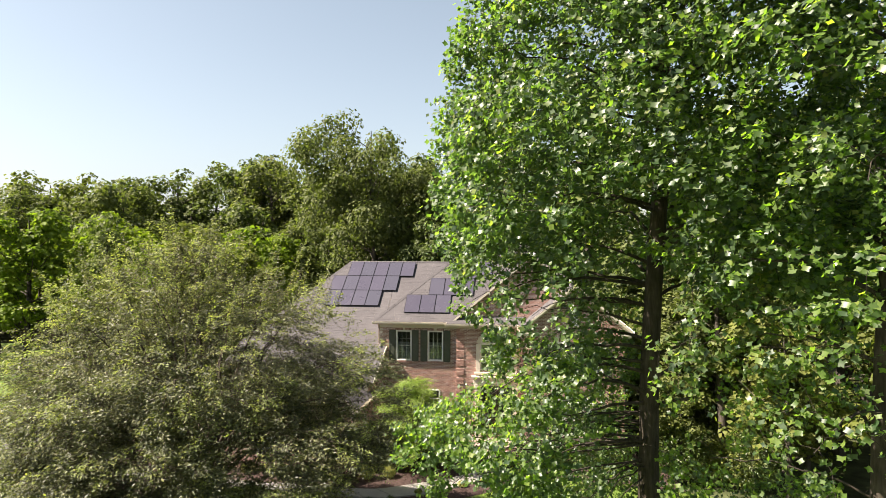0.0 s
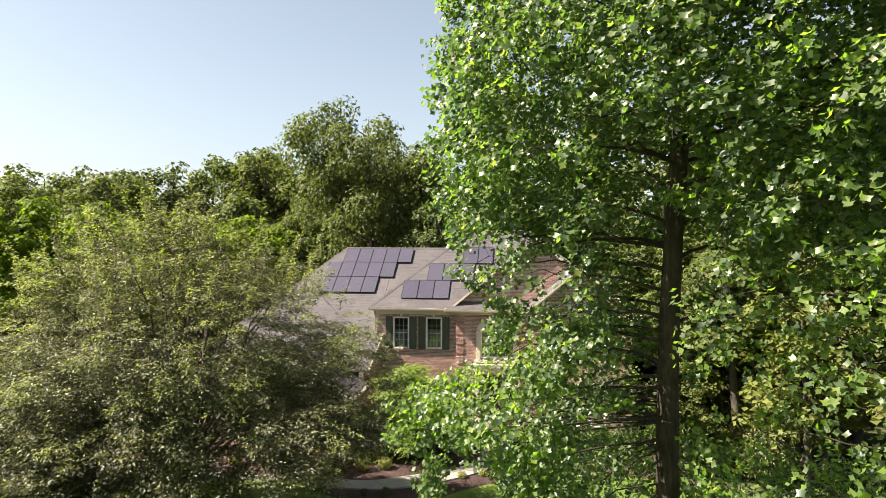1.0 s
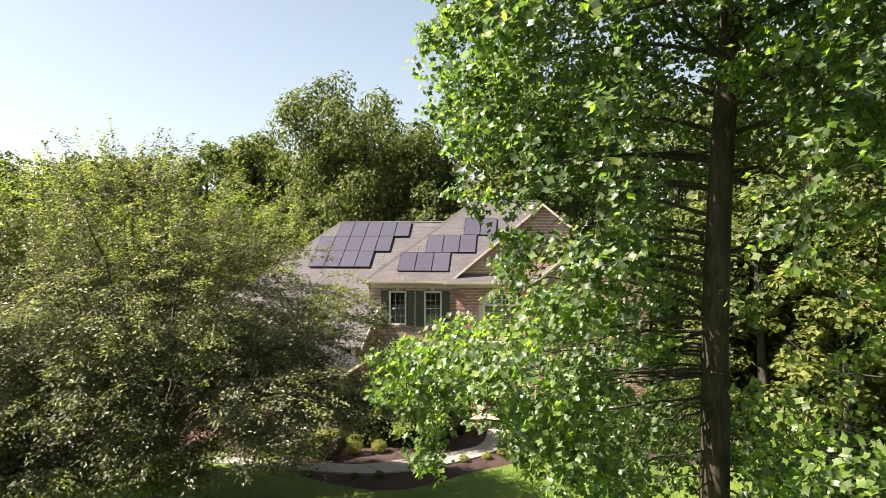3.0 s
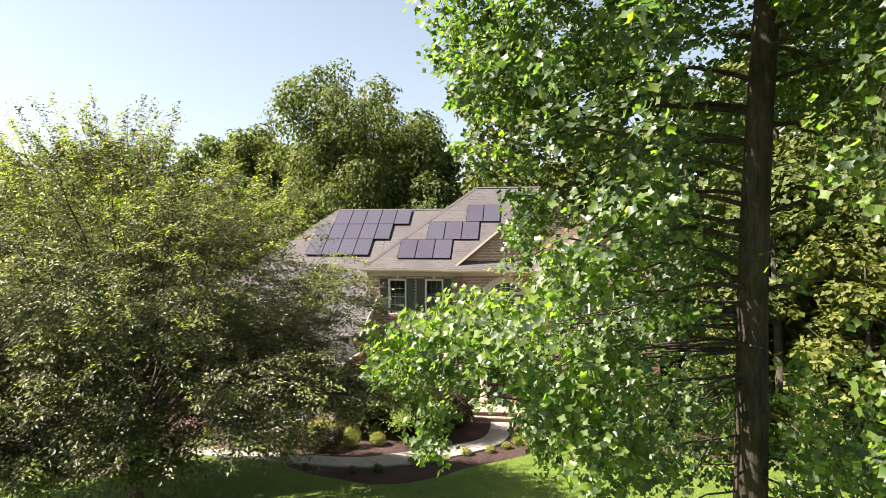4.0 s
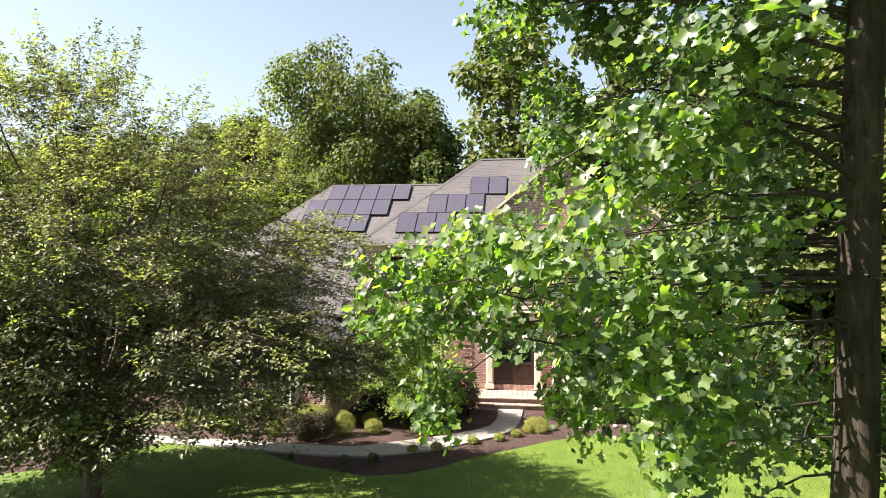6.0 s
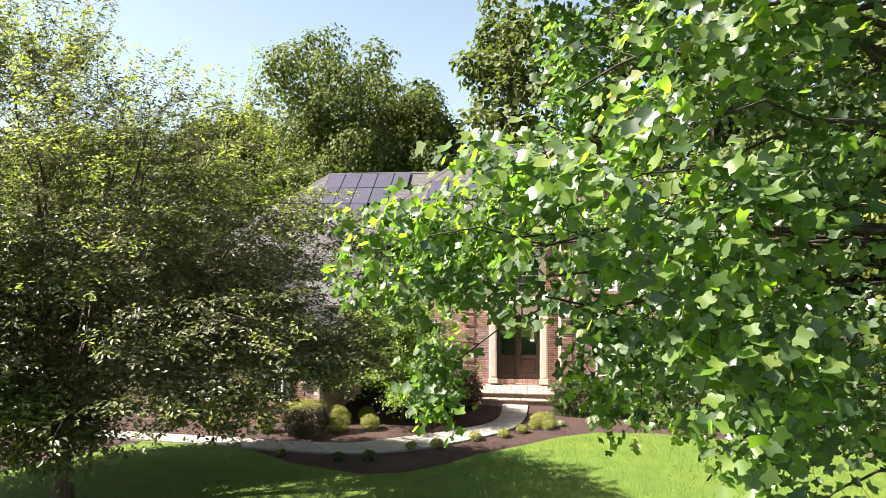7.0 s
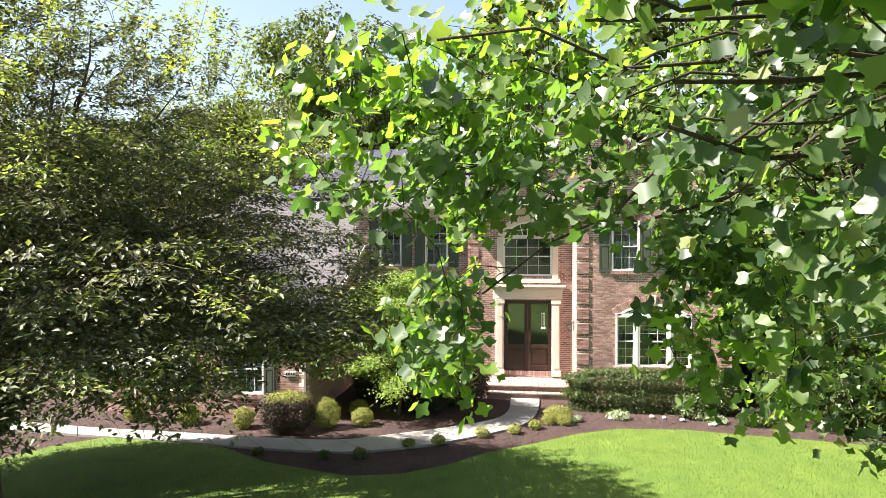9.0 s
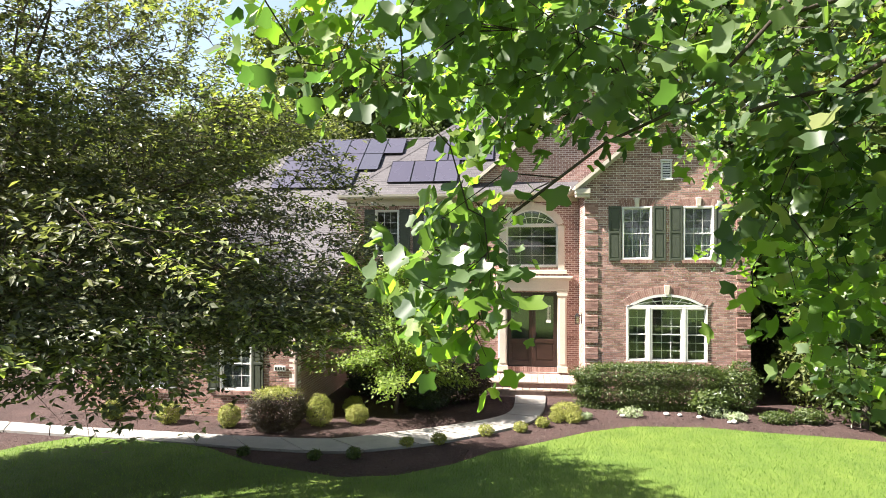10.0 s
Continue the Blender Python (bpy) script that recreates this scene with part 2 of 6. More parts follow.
def part(name, source, material, parent=None, label="", kind=""):
    """Links a bmesh or a mesh as one object under a thing or a part."""
    if isinstance(source, bmesh.types.BMesh):
        me = bpy.data.meshes.new(name)
        source.to_mesh(me)
        source.free()
    else:
        me = source
    if material and not me.materials:
        me.materials.append(material)
    ob = new(name, me)
    ob.parent = parent
    return tagged(ob, label, "", "", kind)


def empty(name, label, category, group="", at=(0, 0, 0)):
    ob = new(name)
    ob.location = at
    bpy.context.view_layer.update()
    return tagged(ob, label, category, group)


def box(bm, a, b, bevel=0.0):
    """A box between two corners, its edges bevelled."""
    lo, hi = Vector([min(p, q) for p, q in zip(a, b)]), Vector([max(p, q) for p, q in zip(a, b)])
    r = bmesh.ops.create_cube(bm, size=1, matrix=Matrix.Translation((lo + hi) / 2) @ Matrix.Diagonal((*(hi - lo), 1)))
    if bevel:
        es = {e for v in r["verts"] for e in v.link_edges}
        bmesh.ops.bevel(bm, geom=list(es), offset=min(bevel, min(hi - lo) * 0.3), segments=1, affect="EDGES")
    return bm


def boxes(*pairs, bevel=0.0):
    bm = bmesh.new()
    for a, b in pairs:
        box(bm, a, b, bevel)
    return bm


def prism(points, offset):
    """A polygon in space, thickened by a vector."""
    bm = bmesh.new()
    a = [bm.verts.new(p) for p in points]
    b = [bm.verts.new(Vector(p) + Vector(offset)) for p in points]
    bm.faces.new(a)
    bm.faces.new(b[::-1])
    for i in range(len(a)):
        j = (i + 1) % len(a)
        bm.faces.new((a[j], a[i], b[i], b[j]))
    bmesh.ops.recalc_face_normals(bm, faces=bm.faces)
    return bm


def tubes(lines, sides=6):
    """Tapered tubes along polylines of (point, radius), as vertex and face arrays."""
    vs, fs, n = [], [], 0
    ang = np.linspace(0, 2 * np.pi, sides, endpoint=False)
    ca, sa = np.cos(ang), np.sin(ang)
    for line in lines:
        p = np.array([q for q, _ in line], dtype=float)
        r = np.array([q for _, q in line], dtype=float)
        d = np.gradient(p, axis=0)
        d /= np.linalg.norm(d, axis=1)[:, None] + 1e-9
        ref = np.where(np.abs(d[:, 2:3]) > 0.9, np.array([[1.0, 0, 0]]), np.array([[0, 0, 1.0]]))
        a = np.cross(d, ref)
        a /= np.linalg.norm(a, axis=1)[:, None] + 1e-9
        b = np.cross(d, a)
        ring = p[:, None] + r[:, None, None] * (a[:, None] * ca[None, :, None] + b[:, None] * sa[None, :, None])
        vs.append(ring.reshape(-1, 3))
        k = len(p)
        i, j = np.meshgrid(np.arange(k - 1), np.arange(sides), indexing="ij")
        j2 = (j + 1) % sides
        fs.append(np.stack([n + i * sides + j, n + i * sides + j2, n + (i + 1) * sides + j2, n + (i + 1) * sides + j], -1).reshape(-1, 4))
        n += k * sides
    return np.concatenate(vs), np.concatenate(fs)


def spread(template, faces, where, normal, axis, size):
    """Copies of a small leaf shape (x across, y along, z out) at many places: vertex and face arrays."""
    nrm = normal / (np.linalg.norm(normal, axis=1)[:, None] + 1e-9)
    ax = axis - nrm * (axis * nrm).sum(1)[:, None]
    ax /= np.linalg.norm(ax, axis=1)[:, None] + 1e-9
    side = np.cross(ax, nrm)
    t = np.asarray(template, dtype=float)
    v = where[:, None] + size[:, None, None] * (t[None, :, 0:1] * side[:, None] + t[None, :, 1:2] * ax[:, None] + t[None, :, 2:3] * nrm[:, None])
    f = np.asarray(faces)[None] + (np.arange(len(where)) * len(t))[:, None, None]
    return v.reshape(-1, 3), f.reshape(-1, np.asarray(faces).shape[1])


# A tulip tree leaf: four shallow lobes and a notched tip, folded along the midrib and curled at the ends.
HALF = tuple((x, y, 0.42 * x - 0.25 * x * x - 0.22 * (y - 0.35) ** 2) for x, y in ((0.30, -0.08), (0.62, 0.08), (0.42, 0.38), (0.52, 0.76), (0.30, 0.83)))
TULIP_T = [(0, 0, -0.03), (0, 0.68, -0.05)] + [p for p in HALF] + [(-x, y, z) for x, y, z in HALF]
TULIP_F = [(0, 2, 3, 4, 5, 6, 1), (0, 1, 11, 10, 9, 8, 7)]
# A pointed oval leaf of two folded halves.
OVAL_T = [(0, 0, 0), (0.24, 0.30, 0.06), (0.20, 0.68, 0.03), (0, 1, -0.08), (-0.20, 0.68, 0.03), (-0.24, 0.30, 0.06)]
OVAL_F = [(0, 1, 2, 3), (0, 3, 4, 5)]
# A spray of leaves seen from far: a kinked four-sided blade.
SPRAY_T = [(0, 0, 0), (0.46, 0.42, 0.12), (0.06, 1.0, -0.05), (-0.42, 0.55, 0.10)]
SPRAY_F = [(0, 1, 2), (0, 2, 3)]


def unit(v):
    return v / (np.linalg.norm(v, axis=-1, keepdims=True) + 1e-9)


# ---- ground ----
def flat_region(name, loop, z, material, label="", category="", thick=0.3, lift=0.0, step=None):
    bm = prism([(x, y, z) for x, y in loop], (0, 0, -thick))
    ob = part(name, bm, material)
    return tagged(ob, label, category, "", "structure")


def smooth_loop(points, per=6, closed=True):
    """Points on a smooth curve through the given ones."""
    p = [Vector((*q, 0)) for q in points]
    n, out = len(p), []
    for i in range(n if closed else n - 1):
        a, b, c, d = (p[(i + k) % n] if closed else p[max(0, min(n - 1, i + k))] for k in (-1, 0, 1, 2))
        for k in range(per):
            t = k / per
            q = 0.5 * ((2 * b) + (c - a) * t + (2 * a - 5 * b + 4 * c - d) * t * t + (3 * b - a - 3 * c + d) * t ** 3)
            out.append((q.x, q.y))
    if not closed:
        out.append((p[-1].x, p[-1].y))
    return out


def disc_ground():
    """The woodland floor, one sheet to the horizon, with its far rise."""
    vs, fs = [(0, 0, 0)], []
    radii = [8, 16, 26, 40, 60, 90, 140, 220, 400, 900, 2500, 4500]
    k = 48
    for r in radii:
        for i in range(k):
            a = 2 * math.pi * i / k
            vs.append((r * math.cos(a), r * math.sin(a), -0.12))
    for i in range(k):
        fs.append((0, 1 + i, 1 + (i + 1) % k, 0))
    bm = bmesh.new()
    bv = [bm.verts.new(v) for v in vs]
    for i in range(k):
        bm.faces.new((bv[0], bv[1 + i], bv[1 + (i + 1) % k]))
    for j in range(len(radii) - 1):
        for i in range(k):
            a, b = 1 + j * k + i, 1 + j * k + (i + 1) % k
            bm.faces.new((bv[a], bv[a + k], bv[b + k], bv[b]))
    return bm


M_FLOOR = plain_material("woodland_floor", (0.045, 0.052, 0.022), 0.95, vary=0.5, scale=1.2, bump=0.8, spec=0.1)
tagged(part("ground", disc_ground(), M_FLOOR), "leaf litter and low green growth of the woodland", "ground", "", "structure")

LAWN = [(-30, -60), (40, -60), (40, -34), (24, -20), (19, -11), (15.5, -6.6), (12.79, -6.04), (11.44, -5.84), (10.21, -5.56), (8.21, -5.69), (6.91, -6.41), (5.53, -7.6), (4.43, -8.42),
        (3.58, -9.44), (2.46, -10.3), (1.25, -10.57), (-1.03, -9.9), (-2.61, -8.95), (-4.2, -8.55), (-6.4, -8.5), (-7.3, -9.4), (-8.2, -11.2), (-12, -13), (-20, -13.5), (-30, -13)]
flat_region("lawn", LAWN, 0.0, M_LAWN, "sunlit mown lawn with long tree shadows", "lawn")
BED = [(-22, -14), (14.6, -14), (14.6, 14), (-22, 14)]
flat_region("planting_bed", BED, -0.03, M_MULCH, "dark brown bark mulch planting bed before the house", "mulch bed")
TOP = [(-16, -6.6), (-12, -7.2), (-9.03, -7.55), (-6.96, -7.75), (-3.74, -7.9), (-1.79, -8.0), (0.2, -7.95), (1.51, -7.3), (2.93, -6.45), (4.3, -5.4), (4.85, -4.3), (4.92, -2.2)]
BOT = [(5.93, -2.2), (5.83, -4.1), (5.5, -5.44), (4.79, -6.41), (3.12, -7.85), (1.93, -8.5), (0.65, -8.95), (-1.39, -8.93), (-3.29, -8.75), (-6.44, -8.5), (-8.95, -8.3), (-12, -8.1), (-16, -7.6)]


def garden_path():
    """A curved concrete walk, cast in slabs with open joints."""
    top = smooth_loop(TOP, 6, False)
    bot = smooth_loop(BOT, 6, False)[::-1]

    def along(curve):
        d = [0.0]
        for a, b in zip(curve, curve[1:]):
            d.append(d[-1] + math.dist(a, b))
        return [q / d[-1] for q in d]
    dt, db = along(top), along(bot)

    def at(curve, d, s):
        return np.array([np.interp(s, d, [p[0] for p in curve]), np.interp(s, d, [p[1] for p in curve])])
    root = tagged(new("path"), "pale curving concrete garden path to the front steps", "path", "", "structure")
    n, per = 18, 4
    for i in range(n):
        s = np.linspace((i + 0.012) / n, (i + 0.988) / n, per + 1)
        ring = [at(top, dt, q) for q in s] + [at(bot, db, q) for q in s[::-1]]
        part("slab", prism([(p[0], p[1], 0.035) for p in ring], (0, 0, -0.12)), M_PATH, root)


garden_path()
flat_region("driveway", [(-60, -12), (-16, -9.5), (-15.6, -5.5), (-24, 2), (-40, 5), (-60, 6)], 0.01, M_DRIVE, "grey asphalt driveway beside the lawn", "driveway", 0.1)
flat_region("side_lawn", [(-60, 6.2), (-40, 5.2), (-24, 2.2), (-20, 30), (-60, 30)], 0.0, M_LAWN, "mown grass strip before the woods", "lawn")


# ---- house ----
house = empty("house", "two-storey red brick house with cream trim and grey shingle roofs", "house", "", (0, 0, 0))
COURSE, BRICK_L, JOINT = 0.075, 0.213, 0.014


class Wall:
    """A brick wall in one upright plane: origin, direction along it, outward normal."""
    def __init__(self, o, u, n, u0, u1, z0, z1, left=None, right=None):
        self.o, self.u, self.n = Vector(o), Vector(u), Vector(n)
        self.u0, self.u1, self.z0, self.z1 = u0, u1, z0, z1
        self.left, self.right = left, right     # how far in the ends lie at a height
        self.holes = []

    def at(self, u, z, d=0.0):
        return self.o + self.u * u + self.n * d + Vector((0, 0, z))

    def hole(self, u0, u1, z0, z1, rise=0.0):
        self.holes.append((u0, u1, z0, z1, rise))
        return self

    def spans(self, z):
        a = self.u0 + (self.left(z) if self.left else 0)
        b = self.u1 - (self.right(z) if self.right else 0)
        out = [(a, b)] if b - a > 0.02 else []
        for h0, h1, hz0, hz1, rise in self.holes:
            if z < hz0 or z > hz1 + rise:
                continue
            if z > hz1:
                half = (h1 - h0) / 2
                radius = (half * half + rise * rise) / (2 * rise)
                k = math.sqrt(max(0, radius ** 2 - (radius - rise + (z - hz1)) ** 2))
                g0, g1 = (h0 + h1) / 2 - k, (h0 + h1) / 2 + k
            else:
                g0, g1 = h0, h1
            nxt = []
            for s0, s1 in out:
                if g1 <= s0 or g0 >= s1:
                    nxt.append((s0, s1))
                    continue
                if g0 > s0:
                    nxt.append((s0, g0))
                if g1 < s1:
                    nxt.append((g1, s1))
            out = nxt
        return out

    def slab(self, depth=0.26):
        """The mortar body, course by course, set back behind the brick faces."""
        vs, fs = [], []
        for i in range(int(round((self.z1 - self.z0) / COURSE))):
            z0 = self.z0 + i * COURSE
            for a, b in self.spans(z0 + COURSE / 2):
                k = len(vs)
                for d in (-0.008, -depth):
                    vs += [self.at(a, z0, d), self.at(b, z0, d), self.at(b, z0 + COURSE, d), self.at(a, z0 + COURSE, d)]
                fs += [(k, k + 1, k + 2, k + 3), (k + 5, k + 4, k + 7, k + 6), (k + 4, k, k + 3, k + 7), (k + 1, k + 5, k + 6, k + 2),
                       (k + 4, k + 5, k + 1, k), (k + 3, k + 2, k + 6, k + 7)]
        return mesh_np("wall", [tuple(v) for v in vs], fs)

    def bricks(self):
        """Every brick face of the running bond: (u0, u1, z0, z1, proud)."""
        rng = random.Random(int(abs(self.o.x * 7 + self.o.y * 13) * 10))
        out = []
        for i in range(int(round((self.z1 - self.z0) / COURSE))):
            z0 = self.z0 + i * COURSE
            for a, b in self.spans(z0 + COURSE / 2):
                s = math.floor(a / BRICK_L) * BRICK_L - (BRICK_L / 2 if i % 2 else 0)
                while s < b:
                    u0, u1 = max(s + JOINT / 2, a), min(s + BRICK_L - JOINT / 2, b)
                    if u1 - u0 > 0.03:
                        out.append((u0, u1, z0 + JOINT / 2, z0 + COURSE - JOINT / 2, rng.uniform(-0.0015, 0.003)))
                    s += BRICK_L
        return out


def brick_mass(wall, items):
    vs, fs = [], []
    for u0, u1, z0, z1, d in items:
        k = len(vs)
        e = 0.002
        vs += [wall.at(u0, z0, -0.008), wall.at(u1, z0, -0.008), wall.at(u1, z1, -0.008), wall.at(u0, z1, -0.008),
               wall.at(u0 + e, z0 + e, d), wall.at(u1 - e, z0 + e, d), wall.at(u1 - e, z1 - e, d), wall.at(u0 + e, z1 - e, d)]
        fs += [(k + 4, k + 5, k + 6, k + 7), (k, k + 1, k + 5, k + 4), (k + 1, k + 2, k + 6, k + 5), (k + 2, k + 3, k + 7, k + 6), (k + 3, k, k + 4, k + 7)]
    return mesh_np("bricks", [tuple(v) for v in vs], fs)


LATER = []      # single bricks, laid at the end of the file


def lay(wall, label="", pick=None):
    body = part("wall", wall.slab(), M_MORTAR, house, label)
    items = wall.bricks()
    single = [b for b in items if pick and pick(b)][:300]
    chosen = set(single)
    part("bricks", brick_mass(wall, [b for b in items if b not in chosen]), M_BRICK, body, "running-bond red brick courses", "stuff")
    if single:
        LATER.append((wall, body, single))
    return body


X, Y = (1, 0, 0), (0, 1, 0)
FRONT = (0, -1, 0)
PITCH = 0.833
GROUND, EAVE = -0.075, 6.9

# Main front, with a pair of windows above and a pair below.
w_main = Wall((0, -0.1, 0), X, FRONT, -1.5, 3.2, GROUND, EAVE)
for u in (0.04, 1.915):
    w_main.hole(u - 0.46, u + 0.46, 4.66, 6.44)
w_main.hole(0.1, 2.2, 1.0, 3.0)
lay(w_main)
# Entrance bay, under the wide gable.
w_entry = Wall((0, -0.5, 0), X, FRONT, 3.2, 12.1, GROUND, 10.8, lambda z: max(0, (z - 7.15) / PITCH), lambda z: max(0, (z - 7.15) / PITCH))
w_entry.hole(4.60, 6.42, 0.45, 3.38)
w_entry.hole(4.55, 6.45, 4.3, 5.8, 0.6)
lay(w_entry, "", lambda b: b[0] > 6.4 and b[1] < 7.25 and b[2] > 0.4 and b[3] < 4.2)
part("wall", prism([(3.2, -0.5, GROUND), (3.2, -0.1, GROUND), (3.2, -0.1, EAVE), (3.2, -0.5, EAVE)], (0.2, 0, 0)), M_BRICK, house)
# The forward wing.
w_wing = Wall((0, -2.7, 0), X, FRONT, 7.18, 12.33, GROUND, 9.15, lambda z: max(0, (z - 7.0) / PITCH), lambda z: max(0, (z - 7.0) / PITCH))
for u in (8.84, 10.75):
    w_wing.hole(u - 0.48, u + 0.48, 4.59, 6.31)
w_wing.hole(8.51, 11.03, 1.31, 3.1, 0.45)
lay(w_wing, "", lambda b: 7.18 <= b[0] and b[1] < 8.5 and 0.9 < b[2] < 4.5)
w_side = Wall((7.18, 0, 0), (0, -1, 0), (-1, 0, 0), 0.5, 2.7, GROUND, EAVE)
lay(w_side)
w_right = Wall((12.33, 0, 0), Y, (1, 0, 0), -2.7, 10.5, GROUND, EAVE)
lay(w_right)
w_back = Wall((0, 10.5, 0), (-1, 0, 0), (0, 1, 0), -12.33, 9.5, GROUND, EAVE)
part("wall", w_back.slab(), M_BRICK, house)
w_left = Wall((-1.5, 0, 0), (0, -1, 0), (-1, 0, 0), -10.5, 0.1, GROUND, EAVE)
lay(w_left)
# Garage wing, one storey under the long roof, and its front gable.
GX0, GX1, GY = -8.2, -1.35, -6.0
w_gar = Wall((0, GY, 0), X, FRONT, GX0, GX1, GROUND, 5.4, lambda z: max(0, (z - 3.3) / 0.62), lambda z: max(0, (z - 3.3) / 0.62))
GAR_WIN = (-3.25, -5.95)
for u in GAR_WIN:
    w_gar.hole(u - 0.5, u + 0.5, 0.75, 2.35)
lay(w_gar)
w_gside = Wall((GX1, 0, 0), Y, (1, 0, 0), GY, -0.1, GROUND, 3.45)
w_gside.hole(-4.0, -3.3, 0.9, 2.5)
lay(w_gside)
w_gtop = Wall((GX1 + 0.05, 0, 0), Y, (1, 0, 0), -3.3, -0.1, 3.45, 5.3, lambda z: max(0, (z - 3.85) / 0.44))
lay(w_gtop)
w_gleft = Wall((-9.5, 0, 0), (0, -1, 0), (-1, 0, 0), -10.5, 3.0, GROUND, 4.0)
lay(w_gleft)


# ---- roofs ----
def clip_span(poly, v):
    """Where a flat convex outline in (u, v) is cut at the height v."""
    us = []
    for (u0, v0), (u1, v1) in zip(poly, poly[1:] + poly[:1]):
        if (v0 - v) * (v1 - v) <= 0 and abs(v1 - v0) > 1e-9:
            us.append(u0 + (u1 - u0) * (v - v0) / (v1 - v0))
    return (min(us), max(us)) if len(us) > 1 else None


def roof_slope(corners, seed, label=""):
    """A shingled slope: its first two corners are the eave. A deck, and shingles that lap upwards."""
    c = [Vector(p) for p in corners]
    u = (c[1] - c[0]).normalized()
    n = u.cross(c[2] - c[0]).normalized()
    if n.z < 0:
        n = -n
    v = n.cross(u)
    poly = [((p - c[0]).dot(u), (p - c[0]).dot(v)) for p in c]
    top = max(q[1] for q in poly)
    rng = random.Random(seed)
    vs, fs = [], []
    rows = int(top / 0.145)
    for i in range(rows + 1):
        v0, v1 = i * 0.145 + 1e-4, min((i + 1) * 0.145 + 0.02, top - 1e-4)
        if v1 - v0 < 0.02:
            continue
        lo, hi = clip_span(poly, v0), clip_span(poly, v1)
        if not lo or not hi:
            continue
        a = min(lo[0], hi[0]) + rng.uniform(-0.3, 0)
        while a < max(lo[1], hi[1]):
            b = a + rng.choice((0.17, 0.25, 0.33, 0.33))
            p = [max(a, lo[0]), min(b - 0.004, lo[1]), min(b - 0.004, hi[1]), max(a, hi[0])]
            a = b
            if p[1] - p[0] < 0.01 and p[2] - p[3] < 0.01:
                continue
            p[1], p[2] = max(p[0], p[1]), max(p[3], p[2])
            h = rng.choice((0.008, 0.010, 0.012))
            k = len(vs)
            dv = rng.uniform(-0.006, 0.006)
            for uu, vv, d in ((p[0], v0 + dv, 0), (p[1], v0 + dv, 0), (p[2], v1, 0.001), (p[3], v1, 0.001), (p[0], v0 + dv, h), (p[1], v0 + dv, h), (p[2], v1, 0.006), (p[3], v1, 0.006)):
                q = c[0] + u * uu + v * vv + n * d
                vs.append((q.x, q.y, q.z))
            fs += [(k + 4, k + 5, k + 6, k + 7), (k, k + 1, k + 5, k + 4), (k + 1, k + 2, k + 6, k + 5), (k + 3, k, k + 4, k + 7)]
    deck = part("roof", prism(corners, tuple(-0.1 * n)), M_TRIM, house, label)
    part("shingles", mesh_np("shingles", vs, fs), M_SHINGLE, deck, "grey-brown asphalt shingle courses", "stuff")
    return deck


def strip(a, b, wide, high, material=M_TRIM, name="fascia", up=(0, 0, 1), side=(0, -1, 0)):
    """A board from a to b, so high (downwards) and so thick (to the side)."""
    a, b = Vector(a), Vector(b)
    s, h = Vector(side).normalized() * wide, Vector(up).normalized() * high
    return part(name, prism([a, b, b - h, a - h], s), material, house)


def gutter(a, b, out, name="gutter"):
    """A half-open moulded gutter with a rolled lip."""
    a, b, o = Vector(a), Vector(b), Vector(out)
    prof = [(0, 0), (0, -0.11), (0.07, -0.12), (0.115, -0.07), (0.125, 0.0), (0.14, 0.0), (0.13, -0.075), (0.075, -0.135), (-0.012, -0.125), (-0.012, 0)]
    return part(name, prism([a + o * p + Vector((0, 0, q)) for p, q in prof], b - a), M_TRIM, house)


def cap(a, b):
    """Ridge and hip caps: short lapped pieces bent over the edge."""
    a, b = Vector(a), Vector(b)
    d = (b - a)
    ln = d.length
    d.normalize()
    s = d.cross(Vector((0, 0, 1))).normalized()
    up = s.cross(d)
    vs, fs = [], []
    for i in range(int(ln / 0.2)):
        p, q = a + d * (i * 0.2), a + d * (i * 0.2 + 0.24)
        k = len(vs)
        for r, h in ((p, 0.04), (q, 0.028)):
            for o, g in ((-0.13, h - 0.075), (0, h), (0.13, h - 0.075)):
                w = r + s * o + up * g
                vs.append((w.x, w.y, w.z))
        fs += [(k, k + 1, k + 4, k + 3), (k + 1, k + 2, k + 5, k + 4)]
    part("ridge_cap", mesh_np("ridge_cap", vs, fs), M_SHINGLE, house, "", "stuff")


RZ, RY = 11.45, 4.8
EY, EZ = -0.55, 6.99
EX0, EX1 = -1.75, 12.6
A0, A1 = (EX0 + 5.35, RY, RZ), (EX1 - 5.35, RY, RZ)
BY = 2 * RY - EY
roof_slope([(EX0, EY, EZ), (EX1, EY, EZ), A1, A0], 1)
roof_slope([(EX0, BY, EZ), (EX0, EY, EZ), A0], 2)
roof_slope([(EX1, EY, EZ), (EX1, BY, EZ), A1], 3)
roof_slope([(EX1, BY, EZ), (EX0, BY, EZ), A0, A1], 4)
cap((EX0, EY, EZ), A0)
cap(A0, A1)
cap((EX1, EY, EZ), A1)
# The wide gable over the entrance.
GP, GE = (7.55, 10.93), 7.13
GL, GR = GP[0] - (GP[1] - GE) / PITCH, GP[0] + (GP[1] - GE) / PITCH
roof_slope([(GL, 4.5, GE), (GL, -0.75, GE), (GP[0], -0.75, GP[1]), (GP[0], 4.5, GP[1])], 5)
roof_slope([(GR, -0.75, GE), (GR, 4.5, GE), (GP[0], 4.5, GP[1]), (GP[0], -0.75, GP[1])], 6)
cap((GP[0], -0.75, GP[1]), (GP[0], 4.2, GP[1]))
strip((GL, -0.75, GE), (GP[0], -0.75, GP[1]), 0.04, 0.14)
strip((GR, -0.75, GE), (GP[0], -0.75, GP[1]), 0.04, 0.14)
